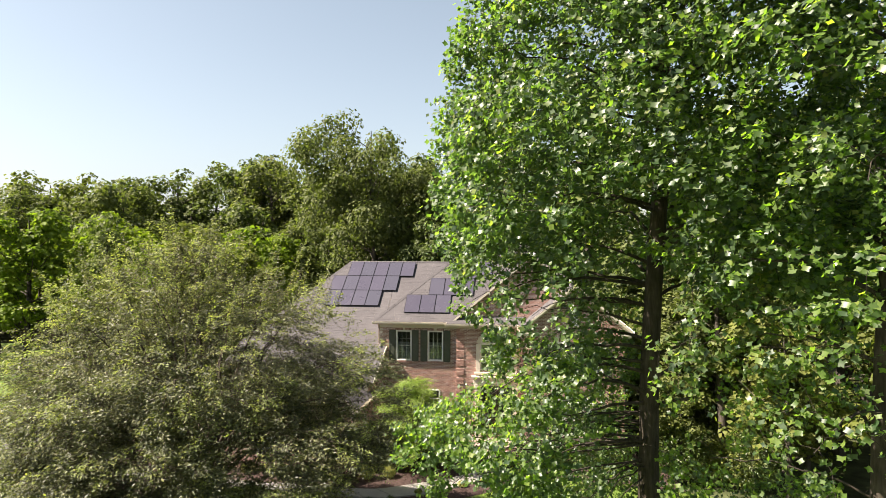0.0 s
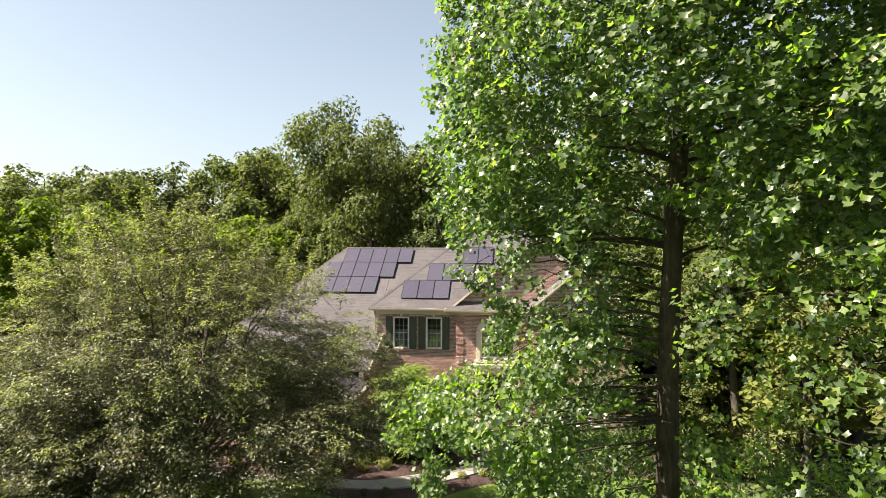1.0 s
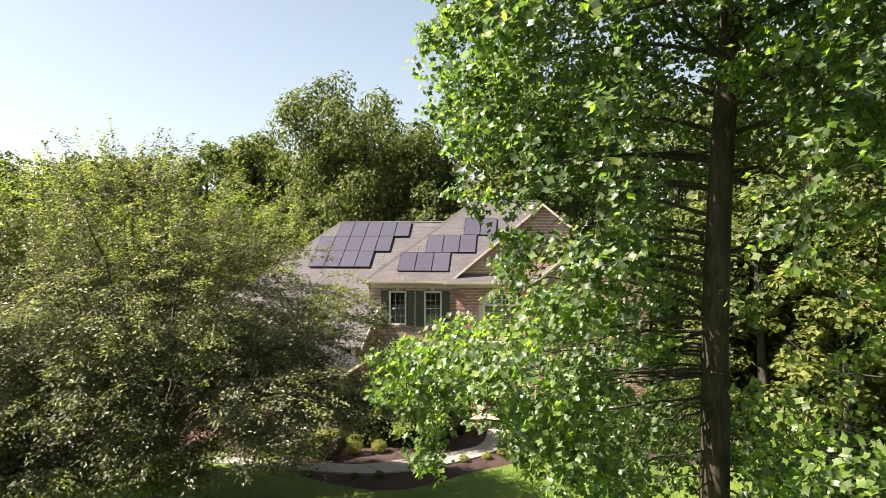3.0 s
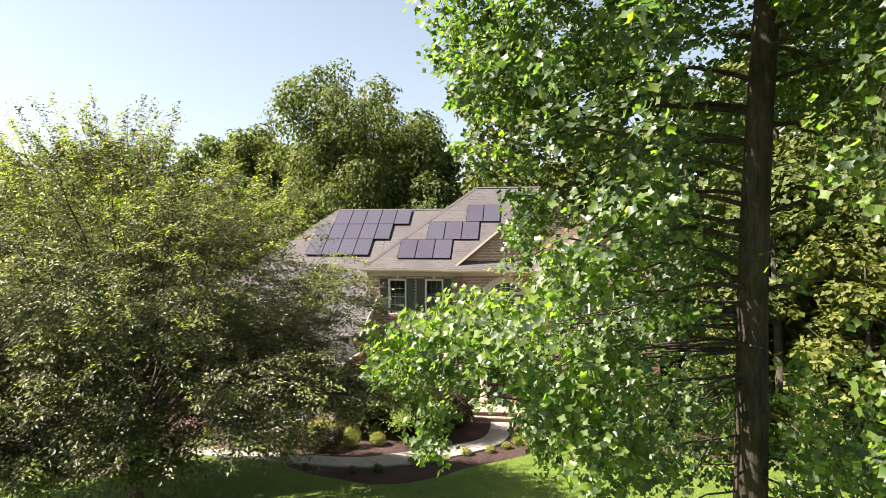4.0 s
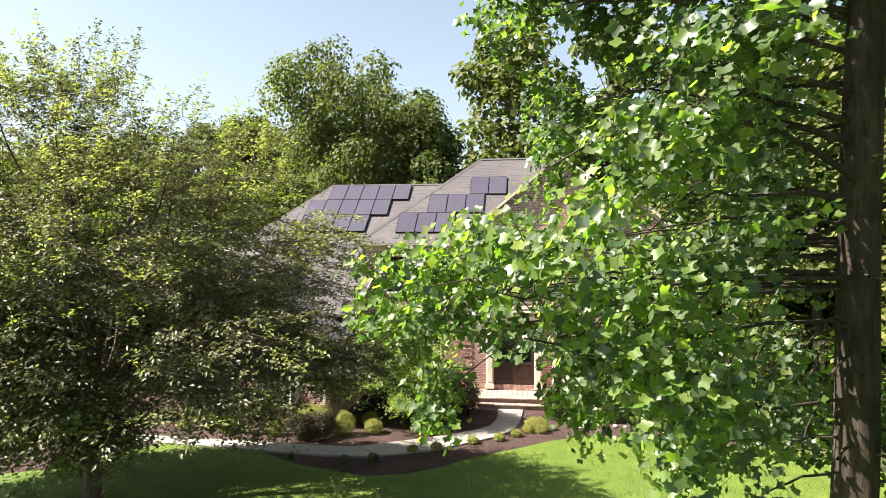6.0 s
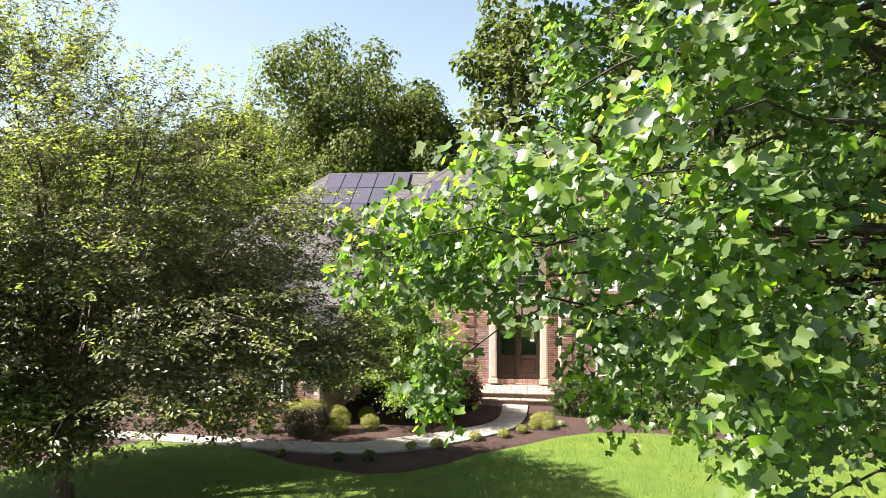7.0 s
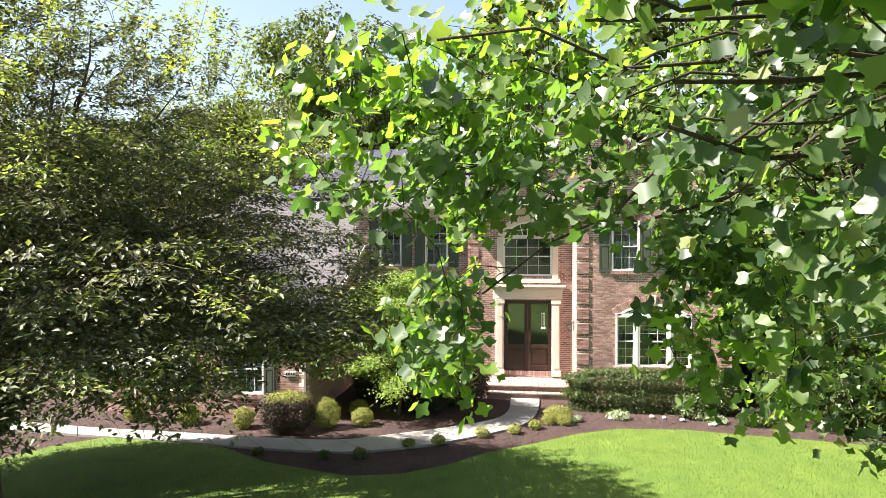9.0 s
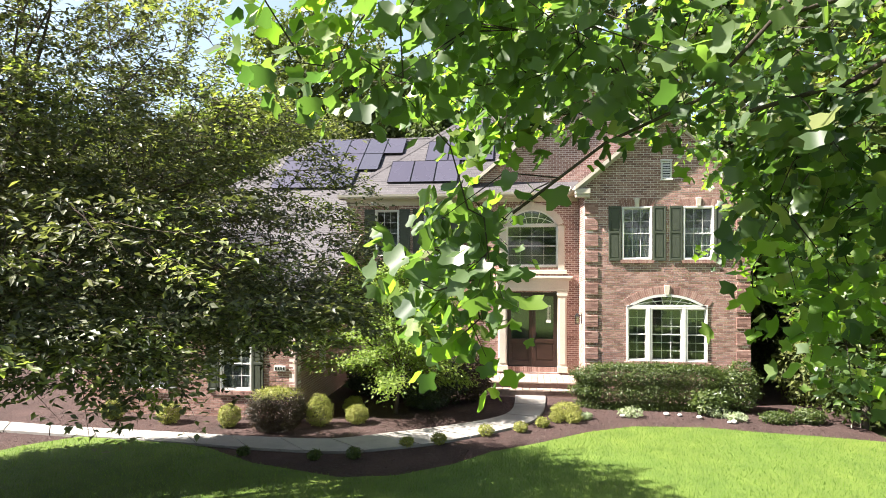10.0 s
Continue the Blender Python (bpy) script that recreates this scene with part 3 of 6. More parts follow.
# A strip of roof with its own eave crosses the foot of the entrance gable.
roof_slope([(2.66, -0.98, 6.98), (7.16, -0.98, 6.98), (7.16, -0.47, 7.40), (3.14, -0.47, 7.40)], 16)
gutter((2.66, -0.98, 6.97), (7.16, -0.98, 6.97), (0, -1, 0))
part("soffit", boxes(((2.66, -0.98, 6.82), (7.16, -0.51, 6.86))), M_TRIM, house)
part("frieze_board", boxes(((3.2, -0.56, 6.66), (7.16, -0.502, 6.82)), bevel=0.01), M_TRIM, house)
part("fascia", boxes(((2.62, -0.98, 6.80), (2.66, -0.55, 6.99))), M_TRIM, house)
# The wing's gable.
WP, WE = (9.755, 9.40), 6.98
WL, WR = WP[0] - (WP[1] - WE) / PITCH, WP[0] + (WP[1] - WE) / PITCH
roof_slope([(WL, 3.0, WE), (WL, -2.98, WE), (WP[0], -2.98, WP[1]), (WP[0], 3.0, WP[1])], 7)
roof_slope([(WR, -2.98, WE), (WR, 3.0, WE), (WP[0], 3.0, WP[1]), (WP[0], -2.98, WP[1])], 8)
cap((WP[0], -2.98, WP[1]), (WP[0], 2.6, WP[1]))
strip((WL, -2.98, WE), (WP[0], -2.98, WP[1]), 0.04, 0.14)
strip((WR, -2.98, WE), (WP[0], -2.98, WP[1]), 0.04, 0.14)
strip((WL + 0.1, -2.7, WE - 0.02), (WP[0], -2.7, WP[1] - 0.1), 0.05, 0.17, M_TRIM, "frieze_board")
strip((WR - 0.1, -2.7, WE - 0.02), (WP[0], -2.7, WP[1] - 0.1), 0.05, 0.17, M_TRIM, "frieze_board")
for x0, x1 in ((WR - 0.62, WR), (WL, WL + 0.5)):
    part("eave_return", boxes(((x0, -2.98, 6.72), (x1, -2.62, 6.90)), ((x0 + 0.03, -2.95, 6.62), (x1 - 0.03, -2.62, 6.72)), bevel=0.015), M_TRIM, house)
# Eaves of the main front: gutter, soffit and frieze.
gutter((EX0, EY + 0.0, EZ - 0.01), (GL + 0.35, EY, EZ - 0.01), (0, -1, 0))
part("soffit", boxes(((EX0, EY, EZ - 0.16), (3.6, -0.12, EZ - 0.12))), M_TRIM, house)
part("frieze_board", boxes(((-1.53, -0.16, EZ - 0.40), (3.2, -0.102, EZ - 0.16)), ((-1.56, -0.2, EZ - 0.24), (3.2, -0.16, EZ - 0.16)), bevel=0.01), M_TRIM, house)
part("soffit", boxes(((EX0, EY, EZ - 0.16), (-1.5, 10, EZ - 0.12))), M_TRIM, house)
gutter((WR, -2.98, WE - 0.01), (WR, 2.5, WE - 0.01), (1, 0, 0))
gutter((WL, -0.75, WE - 0.01), (WL, -2.98, WE - 0.01), (-1, 0, 0))

# The long roof over the left part, its hip, and the lower pitch over the garage.
LX, LY, LZ = -5.0, 6.5, 10.32
roof_slope([(-10.2, 0.0, 5.5), (-1.52, 0.0, 5.5), (-1.52, LY, LZ), (LX, LY, LZ)], 9)
roof_slope([(-1.5, 1.9, 6.909), (2.0, 1.9, 6.909), (2.0, LY, LZ), (-1.5, LY, LZ)], 10)
roof_slope([(-10.2, 13.0, 5.5), (-10.2, 0.0, 5.5), (LX, LY, LZ)], 11)
roof_slope([(2.0, 13.0, 5.5), (-10.2, 13.0, 5.5), (LX, LY, LZ), (2.0, LY, LZ)], 12)
cap((LX, LY, LZ), (2.0, LY, LZ))
cap((-10.2, 0, 5.5), (LX, LY, LZ))
roof_slope([(-10.2, -3.45, 4.0), (-1.03, -3.45, 4.0), (-1.03, -0.02, 5.5), (-10.2, -0.02, 5.5)], 13)
strip((-1.03, -3.45, 4.0), (-1.03, -0.1, 5.47), 0.04, 0.2, M_TRIM, "fascia", side=(1, 0, 0))
# The garage's front gable.
GC = (GX0 + GX1) / 2
GZ, GTOP = 3.3, 3.3 + (GX1 - GX0) / 2 * 0.62 + 0.16
gx0, gx1 = GX0 - 0.3, GX1 + 0.3
ge = GTOP - (gx1 - GC) * 0.62
roof_slope([(gx0, 0.0, ge), (gx0, GY - 0.25, ge), (GC, GY - 0.25, GTOP), (GC, 0.0, GTOP)], 14)
roof_slope([(gx1, GY - 0.25, ge), (gx1, -2.6, ge), (GC, 0.0, GTOP), (GC, GY - 0.25, GTOP)], 15)
strip((gx0, GY - 0.25, ge), (GC, GY - 0.25, GTOP), 0.04, 0.22)
strip((gx1, GY - 0.25, ge), (GC, GY - 0.25, GTOP), 0.04, 0.22)
strip((GX1, GY, GZ + 0.02), (GC, GY, GTOP - 0.12), 0.05, 0.3, M_TRIM, "frieze_board")
strip((GX0, GY, GZ + 0.02), (GC, GY, GTOP - 0.12), 0.05, 0.3, M_TRIM, "frieze_board")
gutter((gx1, GY - 0.25, ge), (gx1, -2.6, ge), (1, 0, 0))
part("soffit", boxes(((GX1, GY, ge - 0.16), (gx1, -0.1, ge - 0.12))), M_TRIM, house)
part("eave_return", boxes(((GX1 - 0.45, GY - 0.28, ge - 0.22), (gx1 + 0.02, GY, ge - 0.05)), bevel=0.015), M_TRIM, house)


def downspout(x, y, z0, z1, out=(0, -1)):
    bm = boxes(((x - 0.04, y - 0.035, z0), (x + 0.04, y + 0.035, z1)), bevel=0.012)
    for z in (z0 + 0.5, (z0 + z1) / 2, z1 - 0.4):
        box(bm, (x - 0.055, y - 0.045, z), (x + 0.055, y + 0.045, z + 0.03))
    box(bm, (x - 0.04, y - 0.22, z0 - 0.02), (x + 0.04, y + 0.035, z0 + 0.06), 0.01)
    part("downspout", bm, M_SPOUT, house)


downspout(GX1 - 0.03, GY - 0.06, 0.12, ge - 0.1)
downspout(-1.45, -0.16, 5.6, 6.8)

# A small pale plaque on the garage pier, its figures as plain bars.
plaque = part("plaque", boxes(((-2.06, GY - 0.045, 1.36), (-1.70, GY - 0.02, 1.52)), bevel=0.006), M_WHITE, house, "small pale plaque with dark bars")
for k in range(4):
    part("bar", boxes(((-2.02 + 0.08 * k, GY - 0.052, 1.40), (-1.975 + 0.08 * k, GY - 0.046, 1.48))), M_DARK, plaque)

def gable_vent(x, z, y, w, h):
    """A narrow arched louvre: frame, backing and slats."""
    root = part("gable_vent", boxes(((x - w / 2, y - 0.05, z), (x - w / 2 + 0.05, y + 0.02, z + h)), ((x + w / 2 - 0.05, y - 0.05, z), (x + w / 2, y + 0.02, z + h)), ((x - w / 2 - 0.03, y - 0.07, z - 0.06), (x + w / 2 + 0.03, y + 0.02, z)),
                                    ((x - w / 2 - 0.02, y - 0.06, z + h), (x + w / 2 + 0.02, y + 0.02, z + h + 0.07)), bevel=0.008), M_WHITE, house, "small white louvred vent in the brick gable")
    part("backing", boxes(((x - w / 2 + 0.05, y - 0.01, z), (x + w / 2 - 0.05, y + 0.01, z + h))), M_DARK, root)
    n = int(h / 0.07)
    for i in range(n):
        zz = z + h * (i + 0.2) / n
        part("slat", prism([(x - w / 2 + 0.05, y - 0.045, zz), (x + w / 2 - 0.05, y - 0.045, zz), (x + w / 2 - 0.05, y - 0.01, zz + 0.045), (x - w / 2 + 0.05, y - 0.01, zz + 0.045)], (0, 0, 0.008)), M_WHITE, root)


gable_vent(9.755, 7.2, -2.7, 0.34, 0.55)

# ---- quoins ----
def quoin(x, z, wide, y):
    part("quoin", QUOIN[wide], M_BRICK, house).matrix_basis = pose(x, y, z)


def quoin_mesh(wide):
    w = Wall((0, 0, 0), X, FRONT, 0, wide, 0, COURSE * 5)
    vs, fs = [], []
    rows = w.bricks()
    me = brick_mass(w, [(a, b, c, e, d) for a, b, c, e, d in rows])
    bm = bmesh.new()
    bm.from_mesh(me)
    box(bm, (0.004, 0.0065, 0.004), (wide - 0.004, 0.04, COURSE * 5 - 0.004))
    out = bpy.data.meshes.new("quoin")
    bm.to_mesh(out)
    bm.free()
    out.materials.append(M_BRICK)
    return out


QUOIN = {0.43: quoin_mesh(0.43), 0.32: quoin_mesh(0.32)}
for k in range(12):
    z = 0.3 + k * 0.525
    quoin(7.18, z, 0.43 if k % 2 else 0.43, -2.733)
    quoin(12.33 - 0.43, z, 0.43, -2.733)
    quoin(3.2, z, 0.43, -0.533)


# ---- windows ----
def sash_window(name, x0, x1, z0, z1, y, cols=3, rows=4, curtain=True, label="white double-hung window with small panes", casing=0.06, meeting=True, group="front windows", lower_only=True):
    """A double-hung window facing the front: casing, sashes, bars, panes, sill and what hangs behind."""
    win = part(name, boxes(((x0, y - 0.03, z0), (x0 + casing, y + 0.16, z1)), ((x1 - casing, y - 0.03, z0), (x1, y + 0.16, z1)),
                           ((x0 + casing, y - 0.03, z1 - casing), (x1 - casing, y + 0.16, z1)), ((x0 + casing, y - 0.03, z0), (x1 - casing, y + 0.16, z0 + casing * 0.8)), bevel=0.008),
               M_WHITE, house, label)
    a, b, c, d = x0 + casing, x1 - casing, z0 + casing * 0.8, z1 - casing
    zm = (c + d) / 2
    for s0, s1, yy in ((zm - 0.02, d, y + 0.045), (c, zm + 0.02, y + 0.085)):
        f = 0.030
        part("sash", boxes(((a, yy, s0), (a + f, yy + 0.035, s1)), ((b - f, yy, s0), (b, yy + 0.035, s1)), ((a + f, yy, s0), (b - f, yy + 0.035, s0 + f)), ((a + f, yy, s1 - f), (b - f, yy + 0.035, s1)), bevel=0.005), M_WHITE, win)
        bars = []
        for i in range(1, cols):
            xx = a + f + (b - a - 2 * f) * i / cols
            bars.append(((xx - 0.006, yy + 0.004, s0 + f), (xx + 0.006, yy + 0.03, s1 - f)))
        for i in range(1, rows // 2):
            zz = s0 + f + (s1 - s0 - 2 * f) * i / (rows // 2)
            bars.append(((a + f, yy + 0.006, zz - 0.006), (b - f, yy + 0.028, zz + 0.006)))
        if bars:
            part("glazing_grid", boxes(*bars), M_WHITE, win)
        pane = part("pane", boxes(((a + f, yy + 0.014, s0 + f), (b - f, yy + 0.019, s1 - f))), M_GLASS, win)
        pane.visible_shadow = False
    room = boxes(((x0 - 0.3, y + 1.1, z0 - 0.3), (x1 + 0.3, y + 1.15, z1 + 0.3)), ((x0 - 0.3, y + 0.27, z0 - 0.35), (x1 + 0.3, y + 1.1, z0 - 0.3)), ((x0 - 0.3, y + 0.27, z1 + 0.3), (x1 + 0.3, y + 1.1, z1 + 0.35)),
                 ((x0 - 0.35, y + 0.27, z0 - 0.3), (x0 - 0.3, y + 1.1, z1 + 0.3)), ((x1 + 0.3, y + 0.27, z0 - 0.3), (x1 + 0.35, y + 1.1, z1 + 0.3)))
    part("room_lining", room, M_ROOM, win, "dim painted room behind the glass")
    if curtain:
        bm = bmesh.new()
        n = 26
        zt = (z0 + (z1 - z0) * 0.60) if lower_only else z1 - 0.1
        row = [[bm.verts.new((a + (b - a) * i / n, y + 0.2 + 0.022 * math.sin(i * 1.9) + 0.012 * math.sin(i * 0.7), z)) for i in range(n + 1)] for z in (z0 + 0.06, zt)]
        for i in range(n):
            bm.faces.new((row[0][i], row[0][i + 1], row[1][i + 1], row[1][i]))
        part("curtain", bm, M_CURTAIN, win, "pale half curtain")
    return win


def brick_row(name, x0, x1, z0, z1, y, proud, count, flare=0.0, parent=house):
    """A row of upright bricks on a bed of mortar: a flat arch or a rowlock sill."""
    bed = part(name, prism([(x0, y - proud + 0.006, z0 + 0.003), (x1, y - proud + 0.006, z0 + 0.003), (x1 + flare, y - proud + 0.006, z1 - 0.003), (x0 - flare, y - proud + 0.006, z1 - 0.003)], (0, 0.03 + proud - 0.008, 0)), M_MORTAR, parent)
    for i in range(count):
        a, b = i / count, (i + 0.93) / count
        p = []
        for s in (a, b):
            p.append((x0 + (x1 - x0) * s, x0 - flare + (x1 - x0 + 2 * flare) * s))
        bm = bmesh.new()
        r = bmesh.ops.create_cube(bm, size=1)
        for v in r["verts"]:
            k = p[0] if v.co.x < 0 else p[1]
            v.co = Vector((k[1] if v.co.z > 0 else k[0], y - proud if v.co.y < 0 else y + 0.03, z1 if v.co.z > 0 else z0))
        part("brick", bm, M_BRICK, bed)
    return bed


def keystone(x, z0, z1, y, wide=0.14):
    p = [(x - wide * 0.42, y - 0.05, z0), (x + wide * 0.42, y - 0.05, z0), (x + wide * 0.62, y - 0.05, z1), (x - wide * 0.62, y - 0.05, z1)]
    bm = prism(p, (0, 0.06, 0))
    bmesh.ops.bevel(bm, geom=list(bm.edges), offset=0.008, segments=1, affect="EDGES")
    part("keystone", bm, M_TRIM, house, "cream keystone")


def shutter(x0, x1, z0, z1, y):
    """A two-panel shutter with raised fields."""
    bm = boxes(((x0, y - 0.045, z0), (x0 + 0.055, y - 0.004, z1)), ((x1 - 0.055, y - 0.045, z0), (x1, y - 0.004, z1)), bevel=0.004)
    zm = z0 + (z1 - z0) * 0.52
    for s0, s1 in ((z0, z0 + 0.08), (zm - 0.04, zm + 0.04), (z1 - 0.08, z1)):
        box(bm, (x0 + 0.055, y - 0.045, s0), (x1 - 0.055, y - 0.004, s1), 0.004)
    sh = part("shutter", bm, M_SHUTTER, house, "dark green panelled shutter")
    for s0, s1 in ((z0 + 0.08, zm - 0.04), (zm + 0.04, z1 - 0.08)):
        b = boxes(((x0 + 0.055, y - 0.022, s0), (x1 - 0.055, y - 0.004, s1)))
        box(b, (x0 + 0.085, y - 0.036, s0 + 0.03), (x1 - 0.085, y - 0.022, s1 - 0.03), 0.012)
        part("panel", b, M_SHUTTER, sh)


def upper_window(x, half, z0, z1, y, sw, gap_left=0.02, gap_right=0.02):
    sash_window("window", x - half, x + half, z0, z1, y)
    brick_row("window_sill", x - half - 0.05, x + half + 0.05, z0 - 0.11, z0 - 0.012, y, 0.06, 12)
    brick_row("flat_arch", x - half - 0.04, x + half + 0.04, z1 + 0.005, z1 + 0.22, y, 0.012, 14, 0.07)
    keystone(x, z1 + 0.0, z1 + 0.27, y)
    shutter(x - half - gap_left - sw, x - half - gap_left, z0 - 0.03, z1 + 0.02, y)
    shutter(x + half + gap_right, x + half + gap_right + sw, z0 - 0.03, z1 + 0.02, y)


for u in (0.04, 1.915):
    upper_window(u, 0.46, 4.66, 6.44, -0.1, 0.40)
for u in (8.84, 10.75):
    upper_window(u, 0.48, 4.59, 6.31, -2.7, 0.40)
for u in GAR_WIN:
    sash_window("window", u - 0.5, u + 0.5, 0.75, 2.35, GY)
    brick_row("window_sill", u - 0.6, u + 0.6, 0.63, 0.745, GY, 0.06, 13)
    shutter(u + 0.52, u + 0.86, 0.72, 2.37, GY)
    shutter(u - 0.86, u - 0.52, 0.72, 2.37, GY)
sash_window("window", 0.1, 1.13, 1.0, 3.0, -0.1)
sash_window("window", 1.17, 2.2, 1.0, 3.0, -0.1)
part("window_mullion", boxes(((1.13, -0.13, 1.0), (1.17, 0.06, 3.0))), M_WHITE, house)


def arc_strip(cx, z0, half, rise, r_in, r_out, y0, y1, count, gap, material, name, parent, label=""):
    """Pieces laid along a segmental arch that springs at z0: voussoirs or a bent board."""
    radius = (half * half + rise * rise) / (2 * rise)
    zc = z0 + rise - radius
    full = math.asin(min(1, half / radius)) if rise < half else math.pi / 2 + math.acos(min(1, half / radius))
    if gap:
        bed = arc_strip(cx, z0, half, rise, r_in + 0.003, r_out - 0.003, y0 + 0.006, y1 - 0.002, count, 0, M_MORTAR, name, parent, label)
    bm = bmesh.new()
    for i in range(count):
        a0, a1 = -full + 2 * full * (i + gap) / count, -full + 2 * full * (i + 1 - gap) / count
        ring = []
        for a, r in ((a0, radius + r_in), (a1, radius + r_in), (a1, radius + r_out), (a0, radius + r_out)):
            ring.append((cx + r * math.sin(a), zc + r * math.cos(a)))
        v0 = [bm.verts.new((p, y0, q)) for p, q in ring]
        v1 = [bm.verts.new((p, y1, q)) for p, q in ring]
        bm.faces.new(v0)
        bm.faces.new(v1[::-1])
        for k in range(4):
            bm.faces.new((v0[(k + 1) % 4], v0[k], v1[k], v1[(k + 1) % 4]))
        if gap:
            bmesh.ops.recalc_face_normals(bm, faces=bm.faces)
            part("brick", bm, material, bed)
            bm = bmesh.new()
    if gap:
        bm.free()
        return bed
    bmesh.ops.remove_doubles(bm, verts=bm.verts, dist=0.0005)
    bmesh.ops.recalc_face_normals(bm, faces=bm.faces)
    return part(name, bm, material, parent, label)


def arched_light(name, cx, half, z0, rise, y, spokes, label, base=0.07):
    """A segmental fanlight: frame, radiating bars, one hooped bar and the glass."""
    win = part(name, boxes(((cx - half, y - 0.03, z0), (cx + half, y + 0.12, z0 + base)), bevel=0.006), M_WHITE, house, label)
    arc_strip(cx, z0, half, rise, -0.075, 0.0, y - 0.03, y + 0.12, 24, 0.0, M_WHITE, "frame", win)
    radius = (half * half + rise * rise) / (2 * rise)
    arc_strip(cx, z0, half * 0.96, rise * 0.5, -0.02, 0.005, y + 0.03, y + 0.06, 24, 0.0, M_WHITE, "glazing_grid", win)
    bm = bmesh.new()
    for i in range(1, spokes):
        s = -1 + 2 * i / spokes
        x0, x1 = cx + s * half * 0.55, cx + s * half * 0.93
        ztop = z0 + rise - (radius - math.sqrt(max(0, radius ** 2 - (x1 - cx) ** 2))) - 0.05
        if ztop < z0 + base:
            continue
        p = [(x0 - 0.011, y + 0.032, z0 + base), (x0 + 0.011, y + 0.032, z0 + base), (x1 + 0.011, y + 0.032, ztop), (x1 - 0.011, y + 0.032, ztop)]
        v0 = [bm.verts.new(q) for q in p]
        v1 = [bm.verts.new((q[0], q[1] + 0.025, q[2])) for q in p]
        bm.faces.new(v0)
        bm.faces.new(v1[::-1])
        for k in range(4):
            bm.faces.new((v0[(k + 1) % 4], v0[k], v1[k], v1[(k + 1) % 4]))
    bmesh.ops.recalc_face_normals(bm, faces=bm.faces)
    part("glazing_grid", bm, M_WHITE, win)
    n = 20
    ring = [(cx - half + 0.03, z0 + base)]
    for i in range(n + 1):
        x = cx - half + 0.03 + (2 * half - 0.06) * i / n
        ring.append((x, z0 + rise - (radius - math.sqrt(max(0, radius ** 2 - (x - cx) ** 2))) - 0.03))
    ring.append((cx + half - 0.03, z0 + base))
    ring = [(p, max(q, z0 + base)) for p, q in ring[1:-1]]
    glass = part("pane", prism([(p, y + 0.045, q) for p, q in ring] + [(cx + half - 0.03, y + 0.045, z0 + base - 0.02), (cx - half + 0.03, y + 0.045, z0 + base - 0.02)], (0, 0.005, 0)), M_GLASS, win)
    glass.visible_shadow = False
    return win


# The triple window of the wing, under a segmental fanlight.
sash_window("window", 8.51, 9.19, 1.31, 3.06, -2.7, 2, 6, False, "narrow white sash window with small panes")
sash_window("window", 9.25, 10.29, 1.31, 3.06, -2.7, 3, 6, False, "wide white sash window with small panes")
sash_window("window", 10.35, 11.03, 1.31, 3.06, -2.7, 2, 6, False, "narrow white sash window with small panes")
part("window_mullion", boxes(((9.19, -2.74, 1.31), (9.25, -2.54, 3.06)), bevel=0.005), M_WHITE, house)
part("window_mullion", boxes(((10.29, -2.74, 1.31), (10.35, -2.54, 3.06)), bevel=0.005), M_WHITE, house)
arched_light("fanlight", 9.77, 1.26, 3.06, 0.42, -2.7, 7, "white segmental fanlight with radiating bars")
arc_strip(9.77, 3.06, 1.26, 0.42, 0.012, 0.24, -2.715, -2.66, 44, 0.05, M_BRICK, "brick_arch", house, "arch of upright bricks")
keystone(9.77, 3.46, 3.76, -2.7, 0.15)
brick_row("window_sill", 8.42, 11.12, 1.20, 1.30, -2.7, 0.06, 34)

